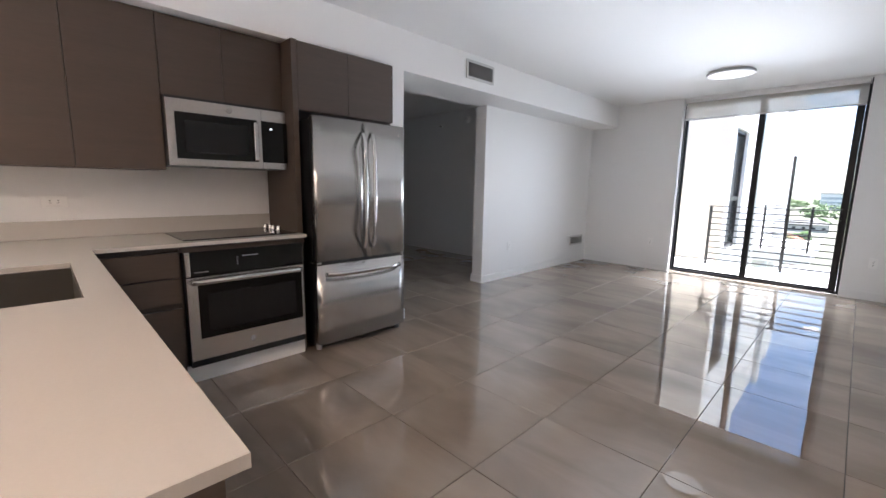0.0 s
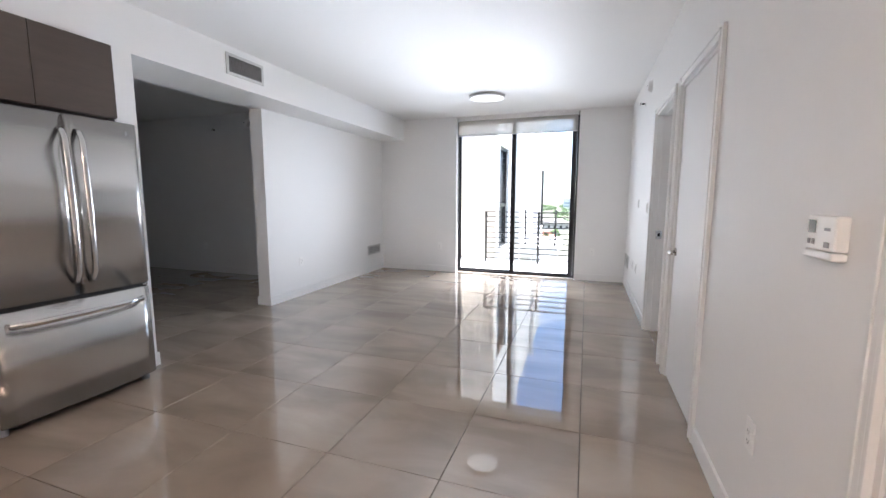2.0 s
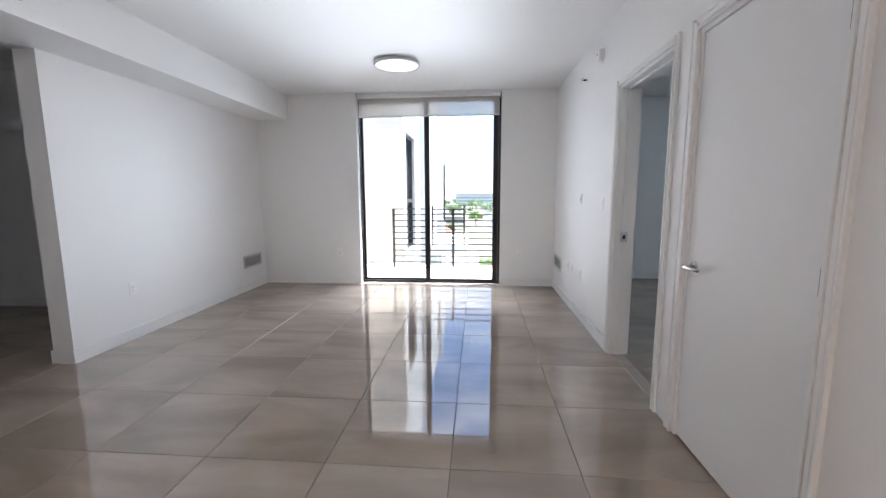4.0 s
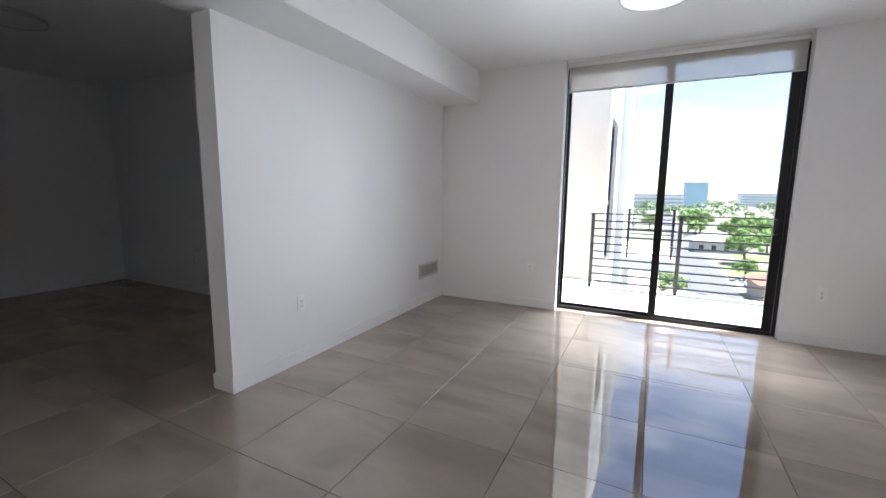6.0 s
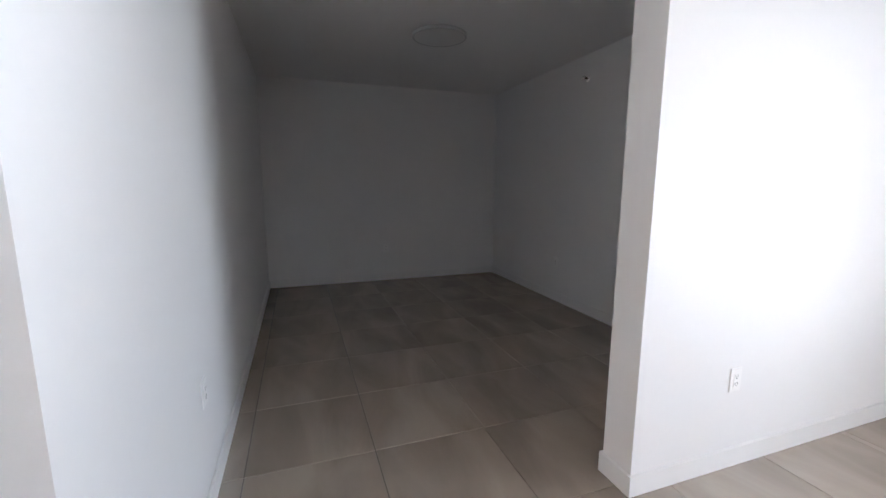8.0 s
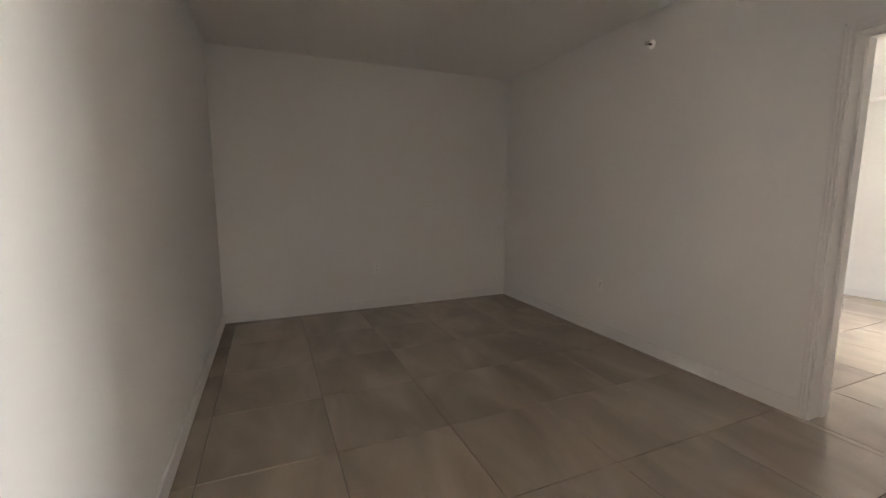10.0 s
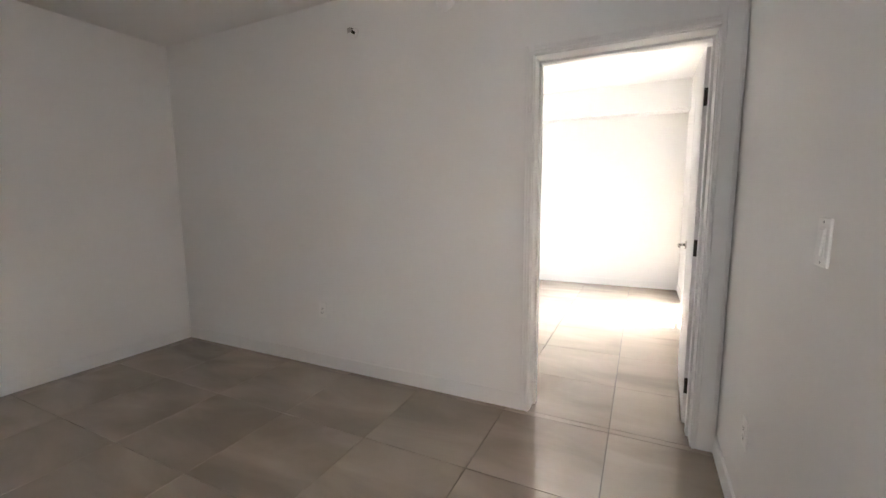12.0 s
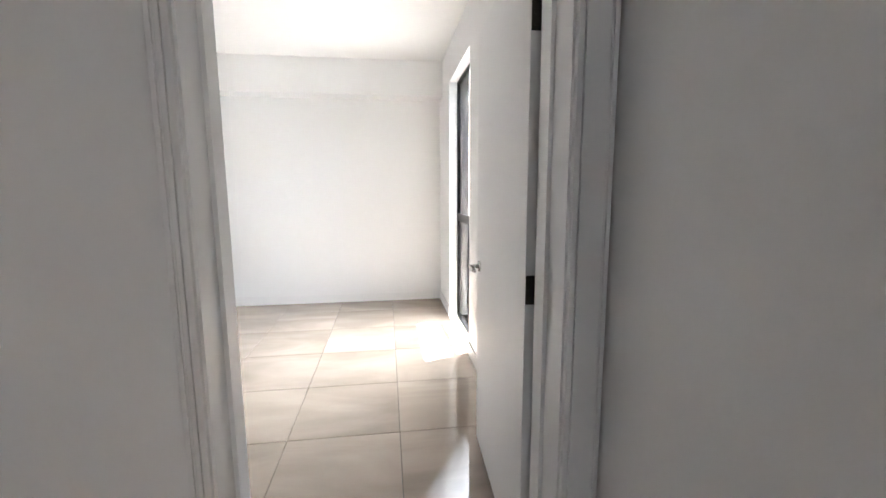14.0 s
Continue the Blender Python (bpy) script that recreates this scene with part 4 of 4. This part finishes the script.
part("pane", boxes((1.54, 1.55, 5.36, 6.39, 1.16, 2.40)), DARKWIN, fw)
part("pane", boxes((1.54, 1.55, 5.36, 6.39, 0.16, 1.08)), DARKWIN, fw)
for n, (y0, y1, z0, z1) in enumerate(((14.2, 15.0, 0.1, 2.5),)):
    fw = thing("window_%d" % (5 + n), "dark framed window of neighbouring flats", "window", kind="structure")
    part("pane", boxes((1.50, 1.51, y0, y1, z0, z1)), DARKWIN, fw)
    part("window_frame", boxes((1.50, 1.68, y0, y0 + 0.06, z0, z1), (1.50, 1.68, y1 - 0.06, y1, z0, z1)), FRAMEM, fw)


def railing(name, label, x0, x1, y, posts, top, floor_z, bars=9, step=0.106):
    r = thing(name, label, "railing")
    part("top_rail", rounded(x0 - 0.03, x1, y - 0.028, y + 0.028, top - 0.014, top, 0.003), RAILM, r)
    for px in posts:
        part("post", rounded(px - 0.012, px + 0.034, y - 0.012, y + 0.012, floor_z, top - 0.0145, 0.002), RAILM, r)
    for k in range(1, bars + 1):
        z = top - step * k
        part("bar", rounded(x0, x1, y + 0.013, y + 0.045, z - 0.012, z + 0.006, 0.002), RAILM, r)
    return r


railing("balcony_railing", "dark bronze balcony railing with nine flat bars", 1.56, 4.45, 4.44, (1.56, 2.62, 3.68), 1.012, -0.03)
railing("balcony_railing", "dark bronze railing of the next balcony", 1.86, 2.75, 8.1, (1.86, 2.70), 0.96, -0.10)
structure("balcony_next_floor", boxes((1.66, 2.78, 8.0, 11.4, -0.35, -0.10)), CONC, "pale concrete slab of the next balcony", "balcony")

# ---- town beyond the balcony ----
G0 = -16.0
structure("ground", boxes((-900, 900, -300, 2200, G0 - 1, G0)), GRASS, "green and sandy open ground towards the horizon", "ground")
structure("road", boxes((-300, 300, 58, 66, G0, G0 + 0.03)), ASPHALT, "grey asphalt cross street", "road")
structure("road_2", boxes((9, 17, -20, 57.9, G0, G0 + 0.03), (9, 17, 66.1, 600, G0, G0 + 0.03)), ASPHALT, "grey asphalt side street", "road")
structure("pavement", boxes((-300, 8.9, 54.5, 57.9, G0, G0 + 0.12), (17.1, 300, 54.5, 57.9, G0, G0 + 0.12)), PAVE, "pale concrete pavement", "pavement")
structure("parking_lot", boxes((-12, 8.8, 18, 52, G0, G0 + 0.04)), PAVE, "pale paved car park", "car park")
structure("lawn", boxes((17.5, 60, 24, 52, G0, G0 + 0.05)), LAWN, "bright green mown lawn", "lawn")
structure("lawn_2", boxes((19, 34, 104, 118, G0, G0 + 0.05), (24, 52, 128, 142, G0, G0 + 0.05)), LAWN, "bright green mown lawn between the houses", "lawn")
structure("parking_lot_2", boxes((18, 46, 88, 101, G0, G0 + 0.04)), PAVE, "pale paved car park behind the street", "car park")
structure("sports_court", boxes((19, 40, 30, 44, G0 + 0.05, G0 + 0.08)), CLAY, "orange-red clay sports court", "court")

rng = random.Random(5)


def house(x, y, w, d, h, wm, rm, flat, turn):
    t = thing("house", "low %s house with a %s roof" % ("pale rendered", "flat" if flat else "pitched"), "house", "houses beyond the balcony", at=(x, y, G0), turn=turn)
    part("wall", boxes((-w / 2, w / 2, -d / 2, d / 2, 0, h)), wm, t)
    bm = bmesh.new()
    if flat:
        cube(bm, -w / 2 - 0.3, w / 2 + 0.3, -d / 2 - 0.3, d / 2 + 0.3, h, h + 0.5)
        cube(bm, -w / 5, w / 8, -d / 5, d / 6, h + 0.5, h + 1.5)
    else:
        o, rh = 0.6, min(w, d) * 0.24
        e = [(-w / 2 - o, -d / 2 - o, h), (w / 2 + o, -d / 2 - o, h), (w / 2 + o, d / 2 + o, h), (-w / 2 - o, d / 2 + o, h)]
        rr = max(0.0, w / 2 - d / 2)
        tops = [(-rr - 0.3, 0, h + rh), (rr + 0.3, 0, h + rh)]
        v = [bm.verts.new(p) for p in e + tops]
        for f in ((0, 1, 5, 4), (1, 2, 5), (2, 3, 4, 5), (3, 0, 4), (3, 2, 1, 0)):
            bm.faces.new([v[i] for i in f])
    part("roof", bm, rm, t)
    for k in range(max(2, int(w // 3))):
        for s in range(max(1, int(h // 3))):
            wx = -w / 2 + w * (k + 0.5) / max(2, int(w // 3))
            part("window", boxes((wx - 0.6, wx + 0.6, -d / 2 - 0.05, -d / 2 + 0.05, 0.9 + 3 * s, 2.2 + 3 * s)), DARKWIN, t)
    return t


spots = []
for row, yy in enumerate((76, 96, 120, 150, 190, 240)):
    for k in range(9):
        xx = -95 + 26 * k + rng.uniform(-5, 5) + (row % 2) * 12
        if 5 < xx < 21:
            continue
        spots.append((xx * (1 + row * 0.18), yy + rng.uniform(-4, 4)))
for i, (x, y) in enumerate(spots):
    house(x, y, rng.uniform(9, 17), rng.uniform(8, 12), rng.choice((3.2, 3.4, 6.4)), HWALLS[i % 3], HROOFS[(i * 2 + i // 3) % 3], i % 4 == 1, rng.uniform(-6, 6))
house(-4, 40, 14, 18, 9.5, HWALLS[1], HROOFS[2], True, 0)
house(28, 82, 19, 8, 3.2, HWALLS[0], HROOFS[0], False, 3)
house(24, 54, 11, 9, 3.2, HWALLS[2], HROOFS[2], True, -4)
house(21, 148, 13, 10, 3.4, HWALLS[1], HROOFS[2], False, 5)
house(40, 122, 14, 10, 3.4, HWALLS[2], HROOFS[0], False, -3)


def block(name, label, x, y, w, d, h, floors, m):
    t = thing(name, label, "building", at=(x, y, G0))
    part("wall", boxes((-w / 2, w / 2, -d / 2, d / 2, 0, h)), m, t)
    part("roof", boxes((-w / 2 - 0.4, w / 2 + 0.4, -d / 2 - 0.4, d / 2 + 0.4, h, h + 1.2)), HROOFS[2], t)
    for s in range(floors):
        z = 2 + (h - 3) * s / floors
        part("window_band", boxes((-w / 2 + 1, w / 2 - 1, -d / 2 - 0.15, -d / 2 + 0.1, z, z + (h / floors) * 0.45)), BANDM if m is not TOWERM else TOWERM, t)
    return t


block("office_tower", "blue glass office tower on the skyline, paled as if by haze", 53, 640, 27, 20, 31.5, 8, TOWERM)
block("office_block", "low white office block on the skyline", 5, 560, 60, 30, 15.5, 3, FARWALL)
block("office_block", "low pale office block on the skyline", 150, 760, 60, 30, 17.5, 4, FARWALL)
block("office_block", "low white office block on the skyline", 330, 800, 80, 30, 18.5, 4, FARWALL)
block("apartment_building", "white apartment building with dark window bands", 38, 26, 6, 8, 15.2, 7, HWALLS[1])


def tree_parts(seed, leaf):
    """A broad tree: tapered trunk, forking limbs and a domed crown of uneven leaf clumps."""
    r = random.Random(seed)
    bm = bmesh.new()
    tube(bm, (0, 0, 0), (0.1, 0.05, 2.4), 0.30, 8, 0.20)
    verts, faces, clumps = [], [], []
    for k in range(44):
        a, q = r.uniform(0, 6.28), math.sqrt(r.random())
        dome = math.sqrt(max(0.0, 1 - 0.8 * q * q))
        clumps.append((Vector((3.0 * q * math.cos(a), 3.0 * q * math.sin(a), 2.9 + 3.6 * dome * r.uniform(0.15, 1.0))), r.uniform(0.6, 1.15)))
    for c, s in clumps[::5]:
        tube(bm, (0.1, 0.05, 2.2), c, 0.11, 6, 0.03)
    trunk = finish(bm, "trunk", BARK)
    for c, s in clumps:
        for k in range(110):
            d = Vector((r.gauss(0, 1), r.gauss(0, 1), r.gauss(0.25, 0.9))).normalized()
            p = c + d * s * r.uniform(0.55, 1.05)
            u = d.cross(Vector((r.random(), r.random(), r.random() + 0.1))).normalized()
            w = (d + Vector((r.uniform(-0.6, 0.6), r.uniform(-0.6, 0.6), r.uniform(-0.2, 0.6)))).normalized().cross(u)
            L = r.uniform(0.11, 0.24)
            i = len(verts)
            verts += [p - u * L, p + w * L * 0.6, p + u * L, p - w * L * 0.6]
            faces.append((i, i + 1, i + 2, i + 3))
    me = bpy.data.meshes.new("crown")
    me.from_pydata([tuple(v) for v in verts], [], faces)
    me.materials.append(leaf)
    return trunk, me


trees = []
for seed, leaf in ((1, LEAF), (2, LEAF), (3, LEAFHAZE), (4, LEAFHAZE)):
    trunk, crown = tree_parts(seed, leaf)
    trees.append((trunk, crown))


def tree(x, y, s, k, z=G0):
    t = thing("tree", "broad leafy green street tree in full leaf", "tree", "trees beyond the balcony", at=(x, y, z), turn=rng.uniform(0, 360))
    t.scale = (s * rng.uniform(0.9, 1.15), s * rng.uniform(0.9, 1.15), s)
    for nm, me in zip(("trunk", "crown"), trees[k]):
        o = new(nm, me)
        o.parent = t
    return t


for x, y, s in ((-14, 66, 1.2), (-24, 54, 1.3), (5, 72, 0.8), (20, 98, 0.7), (42, 52, 1.3), (48, 30, 1.4), (52, 40, 1.5), (36, 60, 1.0), (44, 72, 1.2),
                (30, 24, 1.5), (25, 21, 1.75), (19, 21, 1.85), (22, 26, 1.7), (34, 17, 1.6), (27, 15, 1.7), (30, 34, 1.3), (36, 30, 1.4)):
    tree(x, y, s, rng.randrange(2))
for k in range(26):
    y = rng.uniform(168, 215)
    tree(18 + 4.6 * k * rng.uniform(0.85, 1.15), y, rng.uniform(1.25, 1.75), rng.randrange(2))
for k in range(60):
    y = rng.uniform(84, 330)
    x = rng.uniform(-0.4, 0.75) * y
    if 7 < x < 19:
        x += 14
    tree(x, y, rng.uniform(0.6, 1.35), rng.randrange(4))
wverts, wfaces = [], []
for k in range(520):
    y = rng.uniform(330, 900)
    x, s = rng.uniform(-0.5, 0.9) * y, rng.uniform(2.5, 5.5)
    for j in range(70):
        d = Vector((rng.gauss(0, 1), rng.gauss(0, 1), rng.gauss(0.2, 0.8))).normalized()
        p = Vector((x, y, G0 + s * 1.1)) + Vector((d.x * s * 1.7, d.y * s, d.z * s)) * rng.uniform(0.6, 1.05)
        u = d.cross(Vector((rng.random(), rng.random(), rng.random() + 0.1))).normalized()
        w = d.cross(u)
        L = rng.uniform(0.5, 1.1)
        i = len(wverts)
        wverts += [p - u * L, p + w * L * 0.7, p + u * L, p - w * L * 0.7]
        wfaces.append((i, i + 1, i + 2, i + 3))
woods = bpy.data.meshes.new("far_woods")
woods.from_pydata([tuple(v) for v in wverts], [], wfaces)
woods.materials.append(LEAFHAZE)
tagged(new("far_woods", woods), "distant belt of green trees in a haze-greyed tone", "woods", kind="stuff")


def car(x, y, m, turn):
    t = thing("car", "small parked car far below the balcony", "car", "parked cars", at=(x, y, G0 + 0.04), turn=turn)
    bm = rounded(-2.1, 2.1, -0.85, 0.85, 0.35, 0.85, 0.12)
    part("body", bm, m, t)
    bm = rounded(-1.2, 1.0, -0.75, 0.75, 0.86, 1.40, 0.2)
    part("cabin", bm, DARKWIN, t)
    for wx in (-1.3, 1.3):
        for wy in (-0.82, 0.82):
            bm = bmesh.new(); tube(bm, (wx, wy - 0.1, 0.32), (wx, wy + 0.1, 0.32), 0.32, 14)
            part("wheel", bm, BLACKP, t)
    return t


CARS = [mat("car_paint_" + n, c, 0.25, 0.2, var=0.02, coat=0.6) for n, c in (("white", (0.75, 0.75, 0.75)), ("silver", (0.4, 0.41, 0.42)), ("red", (0.4, 0.03, 0.03)), ("black", (0.03, 0.03, 0.03)))]
for k in range(12):
    car(4.5 if k % 2 else -9.0, 21 + 2.6 * k, CARS[(k * 5 + k // 3) % 4], 0 if k % 2 else 180)
for k in range(7):
    car(10.6, 20 + 9 * k, CARS[k % 4], 90)
for k in range(9):
    car(20 + 2.9 * k, 91 + 5 * (k % 2), CARS[(k * 3 + k // 4) % 4], 90)


# ---- floor tiles ----
floor = structure("floor", boxes((XD - 0.1, XR + 0.12, -7.1, YN + 0.1, -0.12, -0.010), (-0.08, XR + 0.12, YN + 0.1, 3.0, -0.12, -0.010), (XD - 0.1, -0.08, YN + 0.1, 5.58, -0.12, -0.010), (XR + 0.12, 8.25, -1.75, 3.55, -0.12, -0.010)), GROUT, "polished warm grey porcelain tile floor", "floor")
structure("subfloor", boxes((XD - 0.1, 8.25, -7.1, 3.0, -0.32, -0.13)), CONC, "concrete floor slab", "slab")
TX, TY, PX, PY = 1.130, -2.205, 0.600, 0.608
GAP = 0.0017
shapes = {}


def tile_mesh(w, d):
    key = (round(w, 3), round(d, 3))
    if key not in shapes:
        b = 0.0012
        bm = bmesh.new()
        lo = [bm.verts.new((sx * w / 2, sy * d / 2, -0.010)) for sx, sy in ((-1, -1), (1, -1), (1, 1), (-1, 1))]
        mi = [bm.verts.new((sx * w / 2, sy * d / 2, -b)) for sx, sy in ((-1, -1), (1, -1), (1, 1), (-1, 1))]
        hi = [bm.verts.new((sx * (w / 2 - b), sy * (d / 2 - b), 0)) for sx, sy in ((-1, -1), (1, -1), (1, 1), (-1, 1))]
        for a, c in ((lo, mi), (mi, hi)):
            for k in range(4):
                bm.faces.new((a[k], a[(k + 1) % 4], c[(k + 1) % 4], c[k]))
        bm.faces.new(hi)
        shapes[key] = finish(bm, "tile", TILE)
    return shapes[key]


trng = random.Random(11)
rest = []
for rx0, rx1, ry0, ry1, near in ((XD - 0.02, XR + 0.12, -7.0, YN + 0.0, True), (-0.08, XR + 0.12, YN + 0.0, 2.985, True), (XD - 0.02, -0.08, YN + 0.0, 5.52, True), (XR + 0.12, 8.22, -1.72, 3.53, False)):
    i0, i1 = math.floor((rx0 - TX) / PX), math.ceil((rx1 - TX) / PX)
    j0, j1 = math.floor((ry0 - TY) / PY), math.ceil((ry1 - TY) / PY)
    for i in range(i0, i1):
        for j in range(j0, j1):
            x0, x1 = max(rx0, TX + i * PX), min(rx1, TX + (i + 1) * PX)
            y0, y1 = max(ry0, TY + j * PY), min(ry1, TY + (j + 1) * PY)
            if x1 - x0 < 0.02 or y1 - y0 < 0.02:
                continue
            me = tile_mesh(x1 - x0 - 2 * GAP, y1 - y0 - 2 * GAP)
            m = Matrix.Translation(((x0 + x1) / 2, (y0 + y1) / 2, 0)) @ Matrix.Rotation(trng.gauss(0, 0.0009), 4, "X") @ Matrix.Rotation(trng.gauss(0, 0.0009), 4, "Y")
            if near and y0 > -4.4:
                o = new("tile", me)
                o.parent = floor
                o.matrix_basis = m
            else:
                rest.append((me, m))
bm = bmesh.new()
for me, m in rest:
    k = len(bm.verts)
    bm.from_mesh(me)
    bm.verts.ensure_lookup_table()
    for v in bm.verts[k:]:
        v.co = m @ v.co
tagged(part("far_tiles", bm, TILE, floor), kind="stuff")
